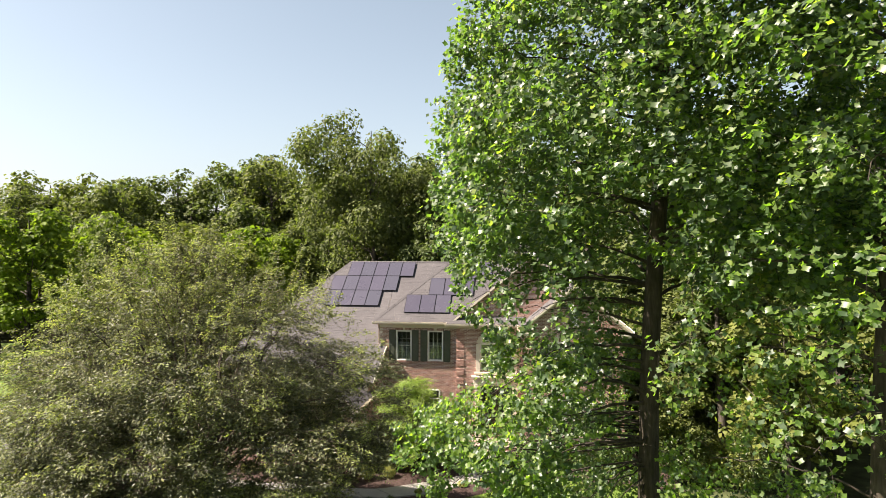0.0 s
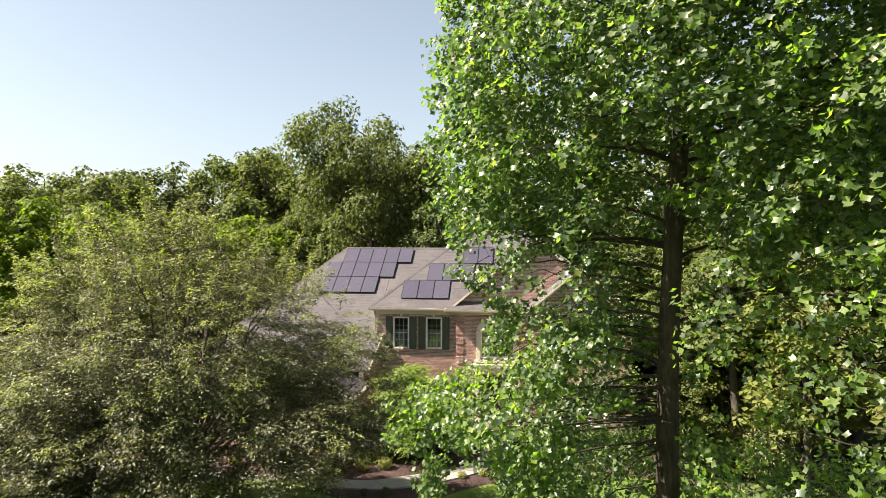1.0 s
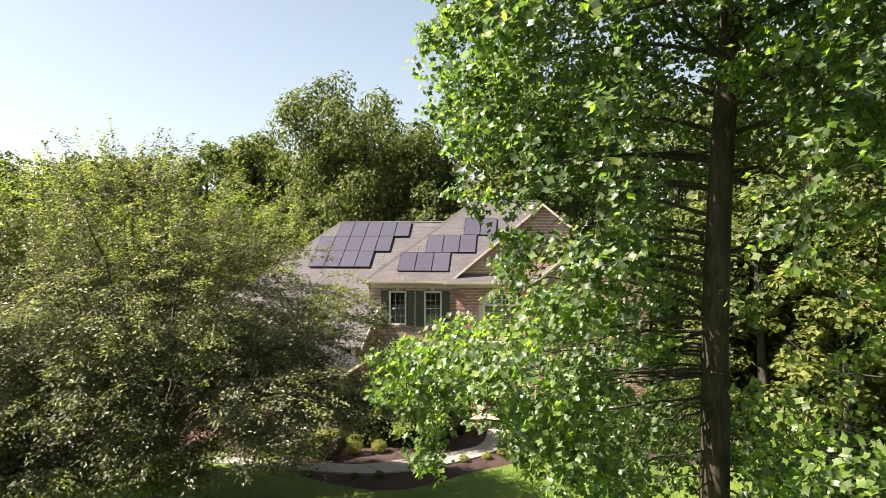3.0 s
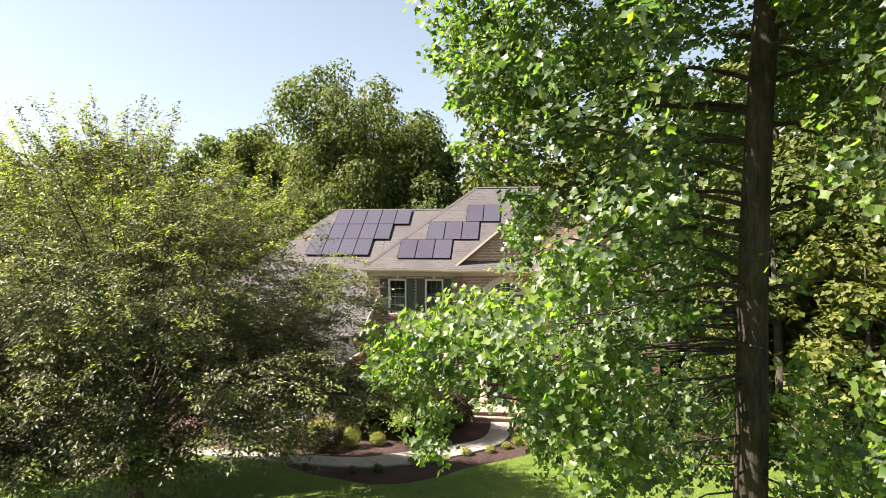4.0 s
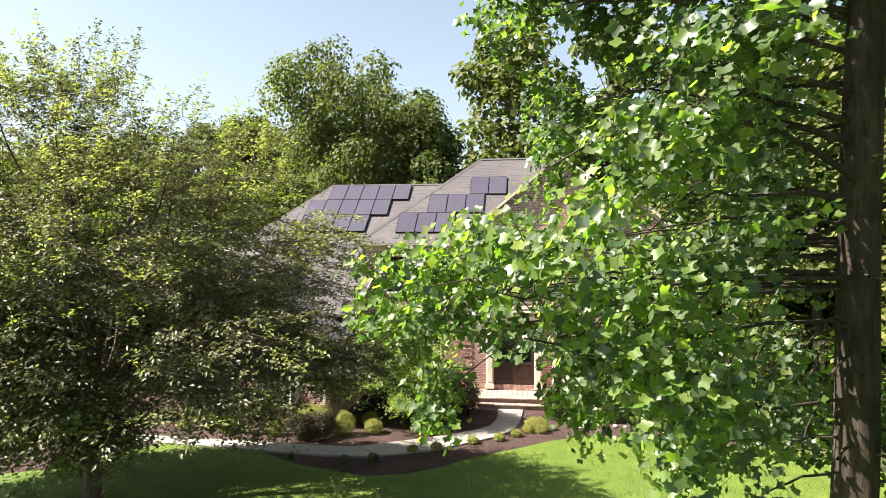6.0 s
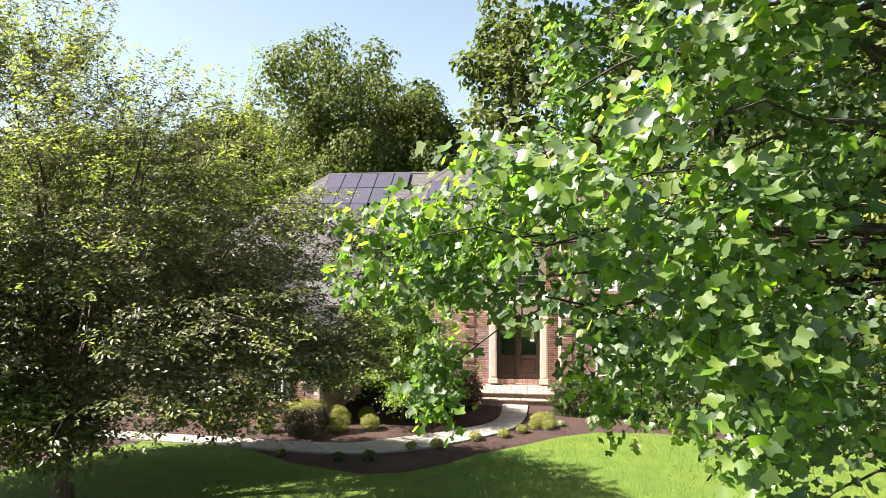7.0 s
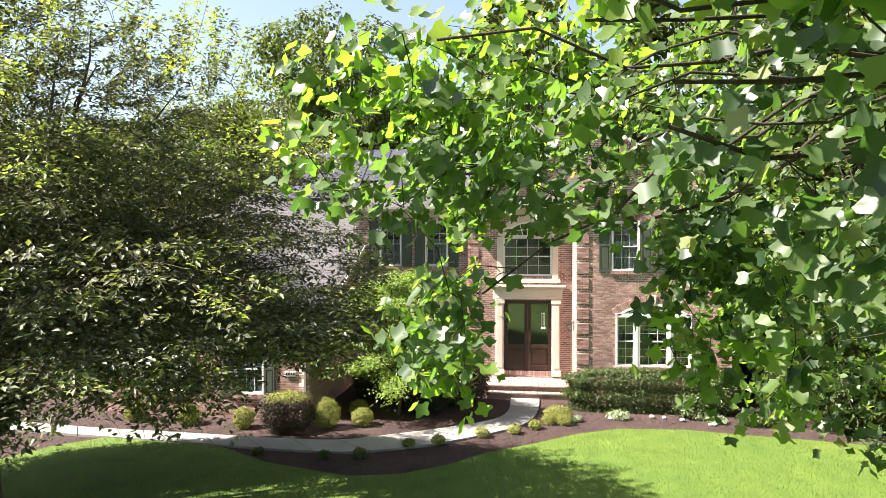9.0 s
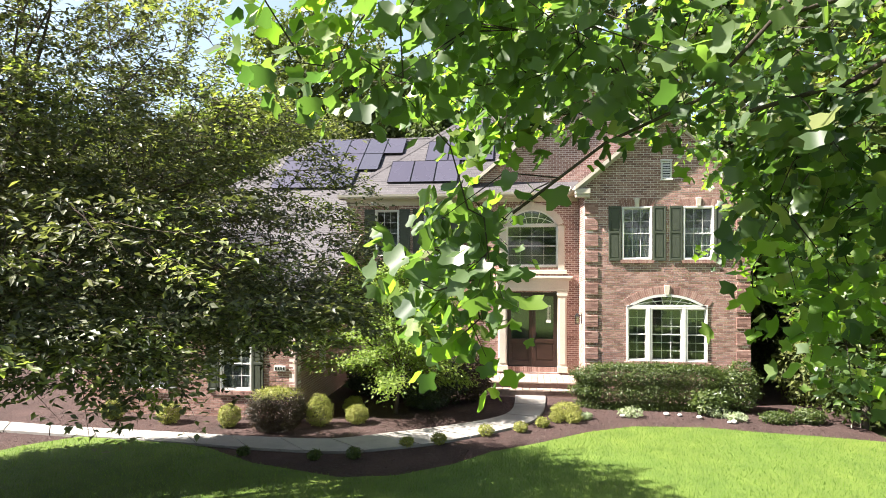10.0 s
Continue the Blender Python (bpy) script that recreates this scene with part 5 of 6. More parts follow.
PLAIN_T = [(0, 0, 0), (0.58, 0.08, 0.15), (0.40, 0.40, 0.09), (0.48, 0.80, 0.10), (0, 0.68, -0.05), (-0.48, 0.80, 0.10), (-0.40, 0.40, 0.09), (-0.58, 0.08, 0.15)]
PLAIN_F = [(0, 1, 2, 3, 4), (0, 4, 5, 6, 7)]
LEAVES = []
TULIP_AT = (10.12, -20.36, 0)


def reach_a(z):
    """How far the boughs reach at a height: a waist under the full upper crown."""
    return float(np.interp(z, (7.4, 8.4, 9.2, 10.4, 11.8, 15.5, 18, 21, 25), (4.9, 4.5, 3.9, 4.7, 5.5, 5.5, 4.8, 3.6, 1.6)))


tulip, lw, ln_, la, ls, ly = tulip_tree(TULIP_AT, 0.03, 5, low_boughs() + tulip_limbs(8, 104, 7.6, 24.5, reach_a, True), 7600, "tall tulip tree with furrowed bark and broad lobed leaves", in_crown, 6200)
crown_of(tulip, lw, ln_, la, ls, ly, (5.0 - TULIP_AT[0], -21.0 - TULIP_AT[1], 5.4))
tulip2, lw, ln_, la, ls, ly = tulip_tree((13.7, -24.3, 0), 0.02, 9, tulip_limbs(3, 46, 2.6, 24.0, lambda z: 3.9 if z < 11 else max(1.5, 4.4 - (z - 11) * 0.2)), 2700, "second tulip tree with foliage partly in a sunlit colour at the lawn's edge", in_second)
# nearly half the leaves take the sunlit colour, to brighten this shaded crown
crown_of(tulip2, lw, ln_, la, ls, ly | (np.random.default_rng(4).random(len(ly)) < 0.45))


FOLD_T = [(0, 0, 0), (0.25, 0.45, 0.07), (0, 1, -0.06), (-0.25, 0.45, 0.07)]
FOLD_F = [(0, 1, 2), (0, 2, 3)]


CHERRY_Z = (2.2, 2.8, 4.0, 5.0, 6.0, 7.0, 8.0, 9.2, 10.2, 11.0, 11.5)
CHERRY_R = (4.2, 6.0, 6.9, 6.9, 6.6, 6.3, 5.9, 4.6, 3.0, 1.6, 0.3)


def cherry_tree(at):
    """A wide old cherry: short trunk, arching boughs, and a deep dome of drooping leafy sprays."""
    rng = np.random.default_rng(21)
    root = empty("cherry_tree", "broad spreading cherry tree with fine pointed leaves", "tree", "", at)
    trunk = [(np.array([0.03 * math.sin(z * 2), 0.02 * z, z - 0.05]), 0.21 * (1 - z / 6) + 0.12 * math.exp(-3 * z)) for z in np.linspace(0, 2.6, 9)]
    v, f = tubes([trunk], 14)
    part("trunk", mesh_np("trunk", v, f, True), M_BARK_DARK, root)

    def hull(az, z):
        """The crown's surface at a bearing and height; it leans away from the house above."""
        r = np.interp(z, CHERRY_Z, CHERRY_R) * (1 + 0.05 * np.sin(3 * az + 1) + 0.05 * np.sin(5 * az + z))
        r = r * np.where(np.sin(az) < 0, 1 - 0.10 * np.abs(np.sin(az)) + 0.12 * np.exp(-((az + 0.75) / 0.45) ** 2) * (z < 5.5), 1 - 0.22 * np.sin(az)) * (1 - 0.30 * np.exp(-((az - 2.2) / 0.8) ** 2)) * (1 + 0.05 * np.abs(np.cos(az)) + 0.08 * np.exp(-((az - 0.35) / 0.5) ** 2))
        return np.stack([r * np.cos(az) - 0.6 * np.clip((z - 5) / 4, 0, 1), r * np.sin(az), z + 0.0 * az], -1)
    wood = []
    for i in range(38):
        az, q = i * 2.39996, (i + 0.5) / 38
        e = hull(az, 3.6 + 7.0 * q) * np.array([0.9, 0.9, 0.98])
        a = np.array([0, 0, 1.4 + 1.0 * rng.random()])
        line = []
        for t in np.linspace(0, 1, 9):
            line.append((a + (e - a) * t + np.array([0, 0, (1.5 - 1.2 * q) * math.sin(t * math.pi)]) * 0.8 + rng.normal(0, 0.07, 3) * (t > 0), 0.085 * (1 - t) ** 1.1 + 0.011))
        vb, fb = tubes([line], 6)
        part("bough", mesh_np("bough", vb, fb, True), M_BARK_DARK, root)
        for (a, _), (b, _) in zip(line[2:], line[3:]):
            wood += [a, (a + b) / 2]
    twigs, where, outw, brighter = [], [], [], []
    tips, traits = [], []
    for k in range(17500):
        az = rng.uniform(-math.pi, math.pi)
        z = 2.5 + 8.8 * rng.random() ** 1.45
        depth = 1 - min(0.75, abs(rng.normal(0, 0.30)))
        if k % 7 == 0:
            az, z, depth = rng.uniform(-2.6, 0.3), rng.uniform(2.7, 4.3), rng.uniform(0.72, 1.0)
        if rng.random() > np.interp(z, (6.5, 8.4, 10.3), (1.0, 0.55, 0.2)) or (z > 7.5 and depth < 0.45):
            continue
        c = hull(az, z) * np.array([depth, depth, 1.0]) - np.array([0, 0, (1 - depth) * 1.2 * (z > 6)])
        lump = noise.noise(Vector((c[0] * 0.62, c[1] * 0.62, c[2] * 1.1 + 0.12 * math.hypot(c[0], c[1])))) + 0.6 * noise.noise(Vector(c) * 1.5 + Vector((7, 0, 0)))
        if lump < -0.04 - 0.55 * (depth < 0.7) or c[2] < 2.6 + 0.13 * max(0.0, c[0]) + 0.6 * (depth < 0.6) or (c[0] > 4.6 and c[2] > 4.2 and rng.random() < 0.25) or (c[0] > 4.4 and c[2] < 2.8 + 0.35 * (c[0] - 4.4)):
            continue
        tips.append(c)
        traits.append((az, z, depth))
    bear = {tuple(c): trait for c, trait in zip(tips, traits)}
    for c, q, dist in grow(tips, wood, 1.8):
        az, z, depth = bear[tuple(c)]
        out = unit(np.array([math.cos(az), math.sin(az), 0.0]) + rng.normal(0, 0.45, 3) * np.array([1, 1, 0]))
        top = z > 7.8
        turn = unit(out + np.array([0, 0, rng.normal(0.12, 0.18) + (0.5 * (z - 7.8) if top else 0.0)]))
        bl = rng.uniform(0.55, 1.15)
        shoot = z > 8.0 and depth > 0.7 and rng.random() < 0.55
        if shoot:
            turn, bl = unit(np.array([0.35 * out[0], 0.35 * out[1], 1.0]) + rng.normal(0, 0.14, 3)), rng.uniform(0.8, 1.7)
        sag = 0.0 if shoot else rng.uniform(0.15, 0.5)
        tt = np.linspace(0, 1, 3)
        twigs.append([(q, 0.008), ((q + c) / 2 + np.array([0, 0, 0.08 * dist]), 0.006)] + [(c + turn * bl * t + np.array([0, 0, -sag * bl * t * t]), 0.005 * (1 - t) + 0.002) for t in tt])
        n = int(rng.uniform(42, 66) * (0.5 + 0.5 * bl))
        t = rng.random(n) ** 0.8 * 1.05
        side = np.cross(turn, np.array([0, 0, 1.0]))
        fan = rng.normal(0, 0.17, n) * (1.2 - 0.7 * t)
        where.append(c + turn * bl * t[:, None] + np.array([0, 0, -1.0]) * (sag * bl * t * t)[:, None] + side * fan[:, None] + rng.normal(0, 1, (n, 3)) * np.array([0.05, 0.05, 0.05]))
        outw.append(unit(turn + side * np.sign(fan)[:, None] * 0.8 + rng.normal(0, 0.35, (n, 3))))
        # outer sprays painted as sunlit, most often near the crown's top
        brighter.append(np.full(n, (depth > 0.84) and rng.random() < np.interp(z, (3.5, 5.0, 6.8, 8.2), (0.18, 0.12, 0.3, 0.7))))
    vt, ft = tubes(twigs, 3)
    part("twig_mass", mesh_np("twig_mass", vt, ft, True), M_BARK_DARK, root, "thin leafy twigs", "stuff")
    where, outw, brighter = np.concatenate(where), np.concatenate(outw), np.concatenate(brighter)
    n = len(where)
    normal, axis = leaf_orient(rng, outw, n, 0.9, 0.15, 0.42, 0.5)
    normal = unit(normal + 0.15 * np.array(to_sun))
    size = rng.uniform(0.075, 0.14, n)
    for k, name, material, text in ((~brighter, "crown", M_CHERRY, "fine pointed leaves"), (brighter, "young_growth", M_CHERRY_LIT, "outer leaves in a paler, sunlit colour")):
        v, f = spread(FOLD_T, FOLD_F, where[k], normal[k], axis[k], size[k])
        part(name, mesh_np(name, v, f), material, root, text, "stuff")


cherry_tree((-5.3, -13.7, 0))


def woodland_tree(seed, h, r, material, sprays=7000, spray=0.42, low=0.22, bark=M_BARK_FAR, label="tall leafy woodland tree", clumps=70, heads_n=7, broad=0.0):
    """A tree of the woods: trunk, a few boughs and clumps of foliage with gaps."""
    rng = np.random.default_rng(seed)
    root = empty("woodland_tree", label, "tree", "woodland trees")
    trunk = [(np.array([0.25 * math.sin(z * 0.2 + seed), 0.25 * math.cos(z * 0.17 + seed) - 0.25, z - 0.3]), 0.016 * h * (1 - z / (h * 1.02)) + 0.02) for z in np.linspace(0, h * 0.93, 12)]
    v, f = tubes([trunk], 8)
    part("trunk", mesh_np("trunk", v, f, True), bark, root)
    centres, lines = [], []
    heads = []
    for i in range(heads_n):
        q = (i + 0.5) / heads_n
        a, d = i * 2.39996 + rng.uniform(-0.5, 0.5), r * rng.uniform(0.35 + 0.3 * broad, 0.72) * (1 - (0.55 - 0.4 * broad) * q * q)
        heads.append((np.array([d * math.cos(a), d * math.sin(a), h * (low + 0.14 + (0.74 - 0.1 * broad - low) * q ** (0.8 - 0.2 * broad))]), r * rng.uniform(0.36, 0.55)))
    for i in range(clumps):
        m, hr = heads[i % heads_n]
        u = unit(rng.normal(0, 1, 3) + np.array([0, 0, 0.25]))
        c = m + u * hr * rng.uniform(0.55, 1.0) * np.array([1, 1, 1.15])
        zz, d = c[2], float(np.hypot(c[0], c[1]))
        centres.append((c, rng.uniform(0.10, 0.21) * r))
        if i % 2 == 0:
            a = np.array([0, 0, max(h * 0.15, zz - 0.55 * d - 0.6)])
            lines.append([(a, 0.07), ((a + c) / 2 + np.array([0, 0, -0.15 * d]), 0.045), (c, 0.015)])
    vb, fb = tubes(lines, 5)
    part("bough_mass", mesh_np("bough_mass", vb, fb, True), bark, root, "", "stuff")
    area = np.array([rr * rr for _, rr in centres])
    counts = (sprays * area / area.sum()).astype(int)
    where, outw = [], []
    for (c, rr), n in zip(centres, counts):
        u = unit(rng.normal(0, 1, (n, 3)) + np.array([0, 0, 0.35]))
        bump = 1 + 0.28 * np.sin(u[:, 0] * 5 + c[2]) * np.sin(u[:, 1] * 6 + c[0]) + rng.normal(0, 0.16, n)
        where.append(c + u * (rr * bump)[:, None] * np.array([1.1, 1.1, 0.85]))
        outw.append(u)
    where, outw = np.concatenate(where), np.concatenate(outw)
    n = len(where)
    normal, axis = leaf_orient(rng, outw, n, 0.35, 1.0, 0.38, 0.4)
    v, f = spread(SPRAY_T, SPRAY_F, where, normal, axis, rng.uniform(0.6, 1.25, n) * spray)
    part("crown", mesh_np("crown", v, f), material, root, "clumped green foliage", "stuff")
    return root


def plant_woods():
    rng = random.Random(12)

    def canopy(x, y):
        """The height that the woods' tops reach: they climb towards the back, with dips between the crowns."""
        dx, dy = x - 7.1, y + 36.3
        return 10.8 + (0.991 * dy - 0.13 * dx) * float(np.interp(dx / dy, (-0.91, -0.82, -0.76, -0.70, -0.65, -0.563, -0.473, -0.39), (0.098, 0.125, 0.15, 0.118, 0.112, 0.136, 0.16, 0.15)))

    def under(ob, base):
        """Keeps a tree beneath the canopy's height."""
        top = max(c[2] for o in base.children for c in o.bound_box) * ob.scale[2]
        most = canopy(ob.location.x, ob.location.y)
        if ob.location.x < -11 and top > most:
            ob.scale = [a * (1 - 0.6 * (1 - most / top)) if i < 2 else a * most / top for i, a in enumerate(ob.scale)]
    kinds = [woodland_tree(31, 24, 5.6, M_FOREST, 4200, 0.54, 0.1), woodland_tree(32, 22, 5.0, M_FOREST, 4000, 0.54, 0.08), woodland_tree(33, 26, 6.4, M_FOREST, 5000, 0.54, 0.12),
             woodland_tree(34, 19, 5.0, M_FOREST, 3600, 0.54, 0.06)]
    limes = [woodland_tree(41, 15, 4.2, M_LIME, 4200, 0.44, 0.1, label="bright lime-green tree at the wood's edge"), woodland_tree(42, 12, 3.8, M_LIME, 4000, 0.44, 0.08, label="bright lime-green tree at the wood's edge")]
    great = woodland_tree(57, 24.5, 8.0, M_FOREST, 30000, 0.34, 0.2, label="great rounded tree that towers behind the house", clumps=120, heads_n=13, broad=1.0)
    small = woodland_tree(52, 14.5, 3.4, M_FOREST, 8000, 0.3, 0.1, label="small rounded tree close behind the roof")
    great.matrix_basis = pose(-8.4, 27.0, 0)
    great.scale = (0.9, 0.9, 1.03)
    small.matrix_basis = pose(-1.2, 20.0, 0, 0, 0, 40)
    for o, p, k in zip(kinds, ((4.6, 24, 0), (12.5, 22, 0), (-20, 38, 0), (17, 12, 0)), (1.16, 1.2, 0.66, 1.1)):
        o.matrix_basis = pose(*p)
        o.scale = (k, k, k)
    limes[0].matrix_basis = pose(-39, 30, 0)
    limes[1].matrix_basis = pose(-32, 24, 0)
    spots = [(-9.6, 27.5), (-1.2, 20), (4.6, 24), (12.5, 22), (-20, 38), (17, 12), (-39, 30), (-32, 24)]

    beside = copy_thing(kinds[0], pose(-2.5, 29, 0, 0, 0, 130))
    beside.scale = (0.9, 0.9, 0.86)
    spots.append((-2.5, 29))
    for x, y, k, turn in ((-41, 58, 1.0, 20), (-33, 60, 1.04, 200), (-27, 54, 0.92, 90), (-50, 52, 0.9, 150), (-58, 50, 0.9, 280)):
        ob = copy_thing(kinds[2], pose(x, y, 0, 0, 0, turn))
        ob.scale = (1.1 * k, 1.1 * k, k)
        under(ob, kinds[2])
        spots.append((x, y))

    for x, y, k, turn in ((14.7, -1.6, 0.62, 10), (15.8, 1.6, 0.78, 130), (14.2, 4.2, 0.76, 250), (14.4, -5.0, 0.36, 70), (17.2, -3.5, 0.84, 300)):
        copy_thing(small, pose(x, y, 0, 0, 0, turn)).scale = (1.3 * k, 1.3 * k, k)
        spots.append((x, y))

    def sow(count, x0, x1, y0, y1, gap, group, scale):
        tries, done = 0, 0
        while done < count and tries < count * 40:
            tries += 1
            x, y = rng.uniform(x0, x1), rng.uniform(y0, y1)
            if any((x - a) ** 2 + (y - b) ** 2 < gap * gap for a, b in spots):
                continue
            if y < 12 + 0.0 * x and x < 15.5 and x > -16:
                continue
            spots.append((x, y))
            m = pose(x, y, 0, 0, 0, rng.uniform(0, 360))
            base = rng.choice(group)
            ob = copy_thing(base, m)
            s = rng.uniform(*scale)
            ob.scale = (s * rng.uniform(1.0, 1.25), s * rng.uniform(1.0, 1.25), s * rng.uniform(0.92, 1.06))
            under(ob, base)
            done += 1
    sow(20, -64, -20, 17, 34, 4.6, limes, (0.75, 1.1))
    sow(46, -105, -14, 38, 66, 5.2, kinds, (0.88, 1.04))
    sow(26, -70, -14, 30, 42, 4.2, kinds, (0.5, 0.68))
    sow(14, -20, 16, 30, 52, 5.4, kinds, (0.8, 0.95))
    sow(9, 15.6, 21, -7, 8, 2.6, kinds, (0.3, 0.5))
    sow(18, 17, 40, -10, 34, 5.0, kinds, (0.85, 1.1))
    sow(9, 15, 34, -10, 20, 4.2, kinds, (0.5, 0.7))
    sow(8, -30, -17, 10, 24, 4.4, kinds, (0.5, 0.68))


plant_woods()


# ---- shrubs ----
def leafy(name, at, size, count, leaf, material, label, category, group="", seed=0, rough=0.16, boxy=2.0, stems=5, upright=0.6, top=None):
    """A shrub: stems from the ground and a shell of small leaves with an uneven outline."""
    rng = np.random.default_rng(seed + 77)
    root = empty(name, label, category, group, at)
    sx, sy, sz = size
    lines = []
    for i in range(stems):
        a = 2 * math.pi * i / stems + rng.random()
        e = np.array([sx * 0.6 * math.cos(a), sy * 0.6 * math.sin(a), sz * rng.uniform(1.1, 1.6)])
        lines.append([(np.array([0.03 * math.cos(a), 0.03 * math.sin(a), -0.04]), 0.014), (e * np.array([0.4, 0.4, 0.5]), 0.010), (e, 0.004)])
    v, f = tubes(lines, 5)
    part("stems", mesh_np("stems", v, f, True), M_BARK_DARK, root, "", "stuff")
    u = unit(rng.normal(0, 1, (count, 3)))
    p = u / ((np.abs(u) ** boxy).sum(1) ** (1 / boxy))[:, None]
    shell = (1 + rng.normal(0, 0.05, count) - np.abs(rng.normal(0, rough, count)) + 0.09 * np.sin(p[:, 0] * 6 + seed) * np.sin(p[:, 1] * 7) + 0.06 * np.sin(p[:, 2] * 9 + seed * 2))
    w = p * shell[:, None] * np.array([sx, sy, sz]) + np.array([0, 0, sz])
    w[:, 2] = np.maximum(w[:, 2], 0.02)
    normal, axis = leaf_orient(rng, u, count, upright * 0.6, 0.8, 0.55, -0.3)
    large = rng.uniform(0.7, 1.3, count) * leaf
    # leaves near the top can take a second material
    new_growth = (p[:, 2] + rng.normal(0, 0.12, count) > 0.72) if top else np.zeros(count, bool)
    for k, name, stuff, text in ((~new_growth, "foliage", material, ""), (new_growth, "new_growth", top, "gold-green leaves over the top")):
        if k.any():
            v, f = spread(OVAL_T, OVAL_F, w[k], normal[k], axis[k], large[k])
            part(name, mesh_np(name, v, f), stuff, root, text, "stuff")
    return root


GOLD = "rounded golden-green clipped shrub in the mulch bed"
for i, (x, y, s, h) in enumerate(((-6.67, -6.7, 0.34, 0.30), (-4.84, -6.85, 0.36, 0.32), (-2.97, -7.0, 0.34, 0.33), (-0.48, -6.65, 0.42, 0.46), (0.16, -5.35, 0.32, 0.29), (0.5, -6.25, 0.36, 0.28))):
    leafy("golden_shrub", (x, y, -0.03), (s * 0.88, s * 0.88, h * 0.94), 3600, 0.04, M_BOX, GOLD, "shrub", "golden shrubs", i, 0.10)
leafy("barberry_bush", (-1.6, -7.0, -0.03), (0.74, 0.7, 0.56), 14000, 0.05, M_RED, "large rounded dark reddish bush with a green-gold top", "bush", "", 20, 0.12, 2.6, top=M_BOX)
hedge = leafy("boxwood_hedge", (9.2, -3.38, -0.03), (2.18, 0.40, 0.66), 34000, 0.068, M_HEDGE, "long clipped green hedge under the triple window", "hedge", "", 30, 0.07, 7.0, 9)
for i, (x, y, s) in enumerate(((2.3, -8.2, 0.2), (3.06, -7.85, 0.22), (4.21, -6.98, 0.24), (5.12, -6.5, 0.22), (5.72, -5.95, 0.22), (1.2, -9.2, 0.2), (0.3, -9.4, 0.18), (6.15, -5.4, 0.26), (-1.5, -9.3, 0.16))):
    leafy("edging_plant", (x, y, -0.03), (s * 0.85, s * 0.85, s * 0.6), 700, 0.05, M_HEDGE if i in (5, 6, 8) else M_BOX, "small green plant in the mulch along the path", "plant", "edging plants", 40 + i, 0.2)
leafy("golden_shrub", (6.45, -4.9, -0.03), (0.42, 0.36, 0.22), 1900, 0.055, M_BOX, "low golden shrub beside the steps", "shrub", "golden shrubs", 60, 0.15)
leafy("golden_shrub", (6.6, -5.35, -0.03), (0.26, 0.24, 0.15), 900, 0.05, M_BOX, "low golden shrub beside the steps", "shrub", "golden shrubs", 61, 0.15)
for i, (x, y, s) in enumerate(((6.95, -4.95, 0.2), (8.34, -4.5, 0.3), (10.9, -4.2, 0.3), (11.3, -4.6, 0.25))):
    leafy("silver_plant", (x, y, -0.03), (s * 1.2, s, s * 0.45), 500, 0.07, M_GREY, "low pale silver-leaved plant in the mulch", "plant", "silver plants", 70 + i, 0.3)
leafy("hosta", (10.75, -4.0, -0.03), (0.55, 0.45, 0.38), 900, 0.12, M_HEDGE, "broad green leafy plant in front of the hedge", "plant", "", 80, 0.3)
leafy("flowering_shrub", (11.75, -3.5, -0.03), (0.6, 0.5, 0.75), 3600, 0.08, M_HEDGE, "loose pale green shrub at the wing's corner", "shrub", "", 81, 0.25)
leafy("low_shrub", (12.4, -4.7, -0.03), (0.5, 0.32, 0.15), 1500, 0.07, M_HEDGE, "low spreading shrub at the lawn's edge", "shrub", "low shrubs", 82, 0.25)
leafy("low_shrub", (13.3, -4.6, -0.03), (0.45, 0.36, 0.2), 1500, 0.07, M_HEDGE, "low spreading shrub at the lawn's edge", "shrub", "low shrubs", 83, 0.25)
rg = random.Random(5)
for i in range(12):
    x, y = 14.6 + 1.1 * (i % 4) + rg.uniform(-0.4, 0.4), -5.0 + 3.0 * (i // 4) + rg.uniform(-0.6, 0.6)
    s = rg.uniform(0.9, 1.5)
    leafy("wood_edge_shrub", (x, y, -0.08), (s, s, s * rg.uniform(0.8, 1.2)), 2400, 0.15, M_FOREST if i % 3 else M_HEDGE, "tall loose green shrub at the edge of the woods", "shrub", "wood-edge shrubs", 120 + i, 0.28)
for i, (x, y, sx, sz) in enumerate(((2.6, -3.4, 0.95, 0.72), (3.55, -3.1, 0.6, 0.75), (1.2, -2.9, 0.9, 0.6), (0.0, -2.6, 0.8, 0.55), (2.2, -4.3, 0.7, 0.42))):
    leafy("azalea", (x, y, -0.03), (sx, 0.7, sz), 4200, 0.08, M_SHADE if i != 1 else M_RED, "dark shade-green shrub against the brick front", "shrub", "dark shrubs", 90 + i, 0.2)


def stone(x, y, s, seed):
    rng = np.random.default_rng(seed)
    bm = bmesh.new()
    bmesh.ops.create_icosphere(bm, subdivisions=2, radius=s)
    for v in bm.verts:
        v.co *= 1 + 0.16 * noise.noise(v.co * 6 + Vector((seed, 0, 0)))
        v.co.z *= 0.6
    ob = part("stone", bm, M_STONE)
    ob.location = (x, y, s * 0.25)
    tagged(ob, "small pale stone on the mulch", "stone", "stones")


for i, (x, y, s) in enumerate(((9.42, -4.25, 0.09), (9.8, -4.3, 0.07), (8.1, -4.6, 0.08), (10.3, -4.5, 0.08), (11.15, -4.9, 0.09), (11.0, -4.95, 0.06))):
    stone(x, y, s, i)


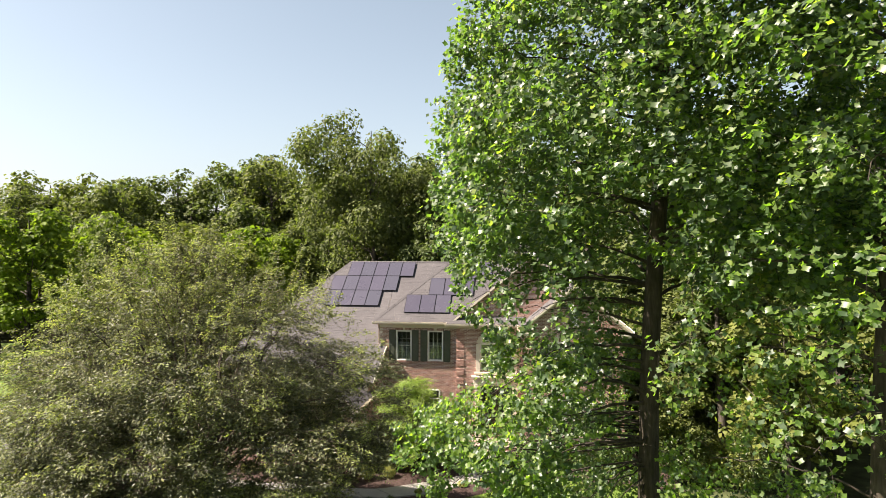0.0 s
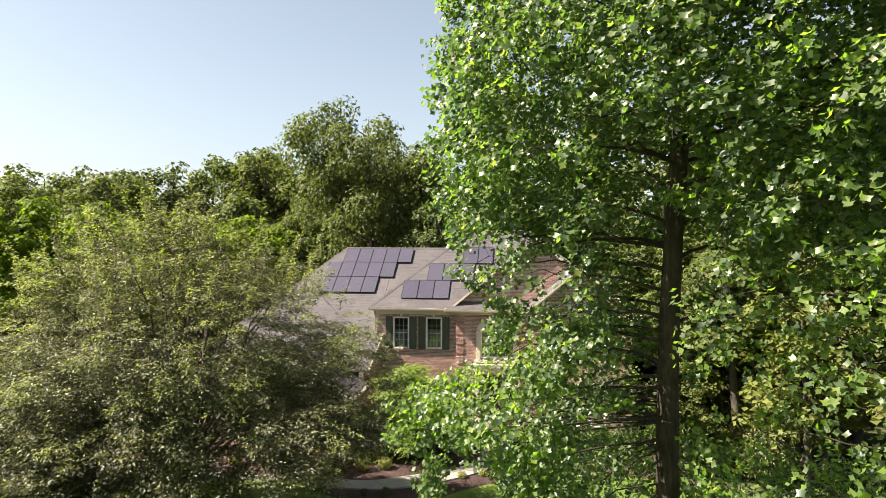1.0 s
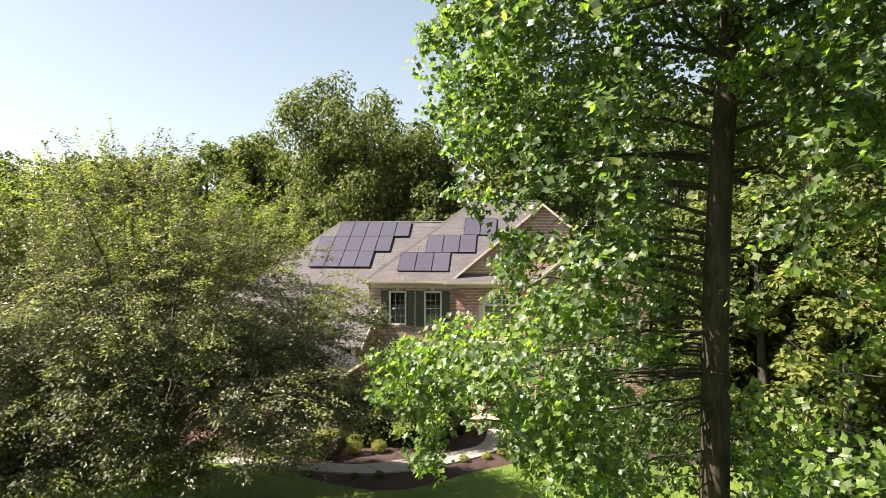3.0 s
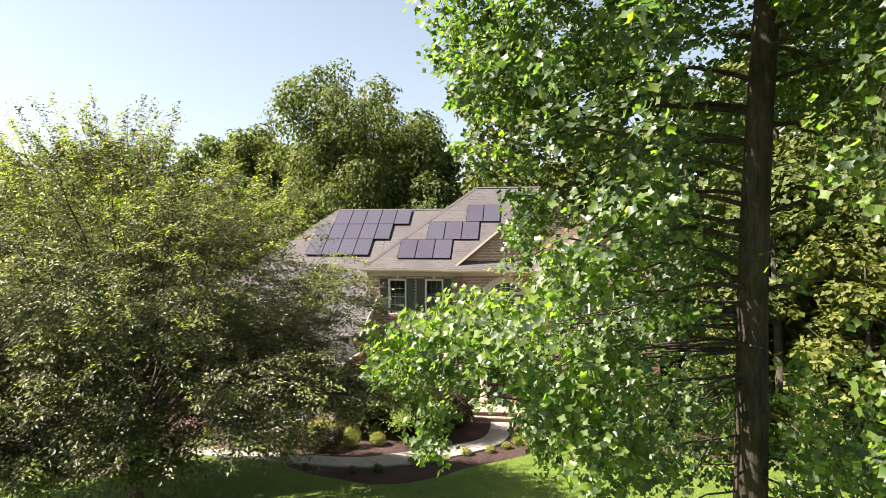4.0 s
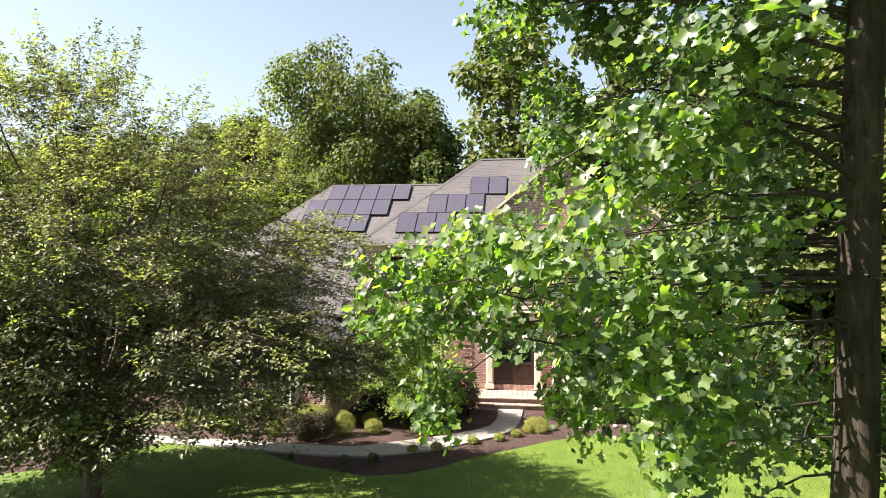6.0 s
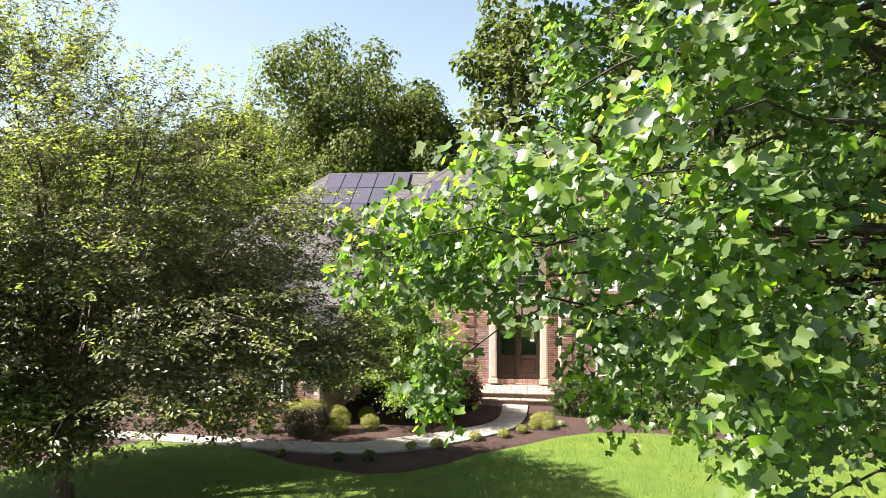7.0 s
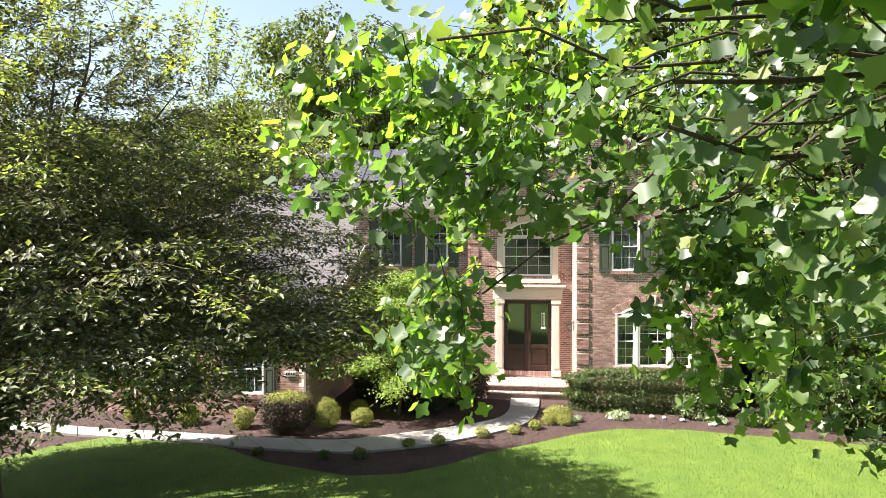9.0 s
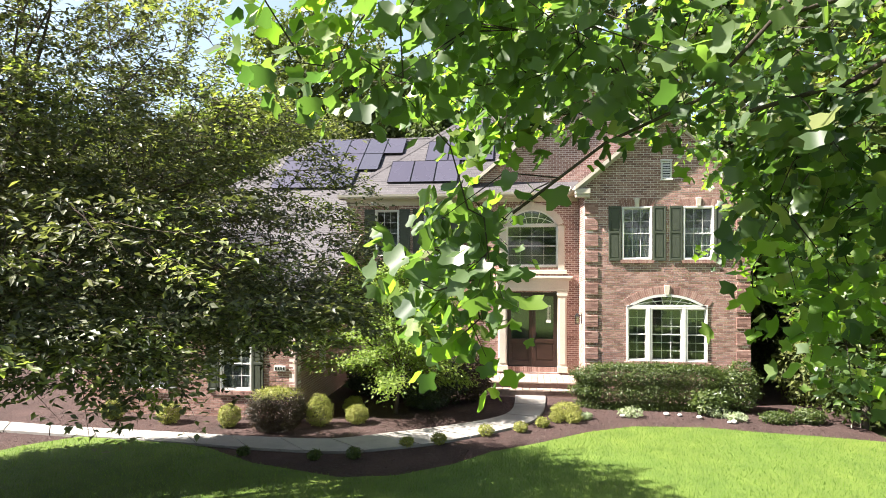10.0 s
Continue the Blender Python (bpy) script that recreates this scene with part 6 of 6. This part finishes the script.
def golden_maple(at):
    """A small layered maple with golden-green leaves."""
    rng = np.random.default_rng(61)
    root = empty("golden_maple", "small layered maple with bright golden-green leaves before the house", "tree", "", at)
    v, f = tubes([[(np.array([0, 0, -0.05]), 0.07), (np.array([0.08, 0.05, 0.7]), 0.055), (np.array([0.02, 0.1, 2.0]), 0.035)]], 8)
    part("trunk", mesh_np("trunk", v, f, True), M_BARK_DARK, root)
    where, outw = [], []
    for i in range(30):
        q = i / 29
        az = i * 2.39996
        wide = 2.5 * math.cos(q * 1.35) ** 0.6 * rng.uniform(0.7, 1.05)
        z = 1.3 + 3.2 * q
        c = np.array([wide * math.cos(az), wide * math.sin(az) * 0.85, z - 0.12 * wide])
        v, f = tubes([[(np.array([0.02, 0.1, 1.0 + 0.9 * q]), 0.03), (c * np.array([0.5, 0.5, 1]) + np.array([0, 0, 0.1]), 0.018), (c, 0.006)]], 6)
        part("bough", mesh_np("bough", v, f, True), M_BARK_DARK, root)
        n = 900
        s = rng.uniform(0.15, 1.1, n)
        p = np.stack([c[0] * s, c[1] * s, z - 0.12 * wide * s + 0.0 * s], 1) + rng.normal(0, 1, (n, 3)) * np.array([0.26, 0.26, 0.12])
        where.append(p)
        outw.append(unit(np.stack([np.full(n, math.cos(az)), np.full(n, math.sin(az)), np.zeros(n)], 1) + rng.normal(0, 0.5, (n, 3))))
    where, outw = np.concatenate(where), np.concatenate(outw)
    normal, axis = leaf_orient(rng, outw, len(where), 1.0, 0.3, 0.4, 0.3)
    v, f = spread(OVAL_T, OVAL_F, where, normal, axis, rng.uniform(0.065, 0.12, len(where)))
    part("crown", mesh_np("crown", v, f), M_MAPLE, root, "layers of golden-green leaves", "stuff")


golden_maple((1.35, -5.0, -0.03))


# ---- grass blades and mulch chips ----
def inside(loop, x, y):
    hit = np.zeros(len(x), bool)
    for (x0, y0), (x1, y1) in zip(loop, loop[1:] + loop[:1]):
        c = (y0 > y) != (y1 > y)
        hit ^= c & (x < (x1 - x0) * (y - y0) / ((y1 - y0) or 1e-9) + x0)
    return hit


def grass():
    rng = np.random.default_rng(3)
    n = 150000
    x, y = rng.uniform(-9, 17, n), rng.uniform(-17, -5.4, n)
    k = inside(LAWN, x, y)
    w = np.stack([x[k], y[k], np.full(k.sum(), -0.005)], 1)
    n = len(w)
    up = unit(np.array([0, 0, 1.0]) + rng.normal(0, 0.35, (n, 3)) * np.array([1, 1, 0]))
    nrm = unit(rng.normal(0, 1, (n, 3)) * np.array([1, 1, 0.2]))
    v, f = spread([(-0.09, 0, 0), (0.09, 0, 0), (0, 1, 0.12)], [(0, 1, 2)], w, nrm, up, rng.uniform(0.035, 0.075, n))
    tagged(part("grass", mesh_np("grass", v, f), M_GRASS), "short green lawn grass blades", "grass", "", "stuff")


def mulch():
    rng = np.random.default_rng(8)
    n = 26000
    x, y = rng.uniform(-9, 14, n), rng.uniform(-11, -2.5, n)
    k = ~inside(LAWN, x, y) & ~((y > -3.0) & (x > 3.9)) & ~((y > -6.0) & (x < -1.2)) & ~((y > -2.75) & (x > 7.0))
    w = np.stack([x[k], y[k], rng.uniform(-0.03, -0.015, k.sum())], 1)
    n = len(w)
    nrm = unit(np.array([0, 0, 1.0]) + rng.normal(0, 0.35, (n, 3)))
    v, f = spread([(-0.12, 0, 0), (0.12, 0.05, 0.05), (0.10, 1, 0.02), (-0.08, 0.95, 0.06)], [(0, 1, 2, 3)], w, nrm, unit(rng.normal(0, 1, (n, 3)) * np.array([1, 1, 0.1])), rng.uniform(0.03, 0.09, n))
    tagged(part("mulch_chips", mesh_np("mulch_chips", v, f), M_CHIP), "loose dark bark chips on the planting bed", "mulch", "", "stuff")


M_CHIP = plain_material("bark_chip", (0.055, 0.038, 0.033), 0.9, vary=0.3, scale=5, rand=0.35)
grass()
mulch()

# ---- single bricks and leaves ----
UNIT_BRICK = {}
for wall, body, items in LATER:
    for u0, u1, z0, z1, d in items:
        key = (round(u1 - u0, 2), tuple(wall.n))
        if key not in UNIT_BRICK:
            w = Wall((0, 0, 0), wall.u, wall.n, 0, 1, 0, 1)
            me = brick_mass(w, [(0, u1 - u0, 0, z1 - z0, 0.002)])
            me.materials.append(M_BRICK)
            UNIT_BRICK[key] = me
        ob = part("brick", UNIT_BRICK[key], None, body)
        ob.location = wall.at(u0, z0, d)

leaf_mesh = mesh_np("leaf", TULIP_T, TULIP_F, True)
leaf_mesh.materials.append(M_TULIP)
for root, where, normal, axis, size in LEAVES:
    for w, n, a, s in zip(where, normal, axis, size):
        n = Vector(n).normalized()
        a = (Vector(a) - n * n.dot(Vector(a))).normalized()
        side = a.cross(n)
        ob = part("leaf", leaf_mesh, None, root)
        ob.matrix_basis = Matrix(((side.x * s, a.x * s, n.x * s, w[0]), (side.y * s, a.y * s, n.y * s, w[1]), (side.z * s, a.z * s, n.z * s, w[2]), (0, 0, 0, 1)))
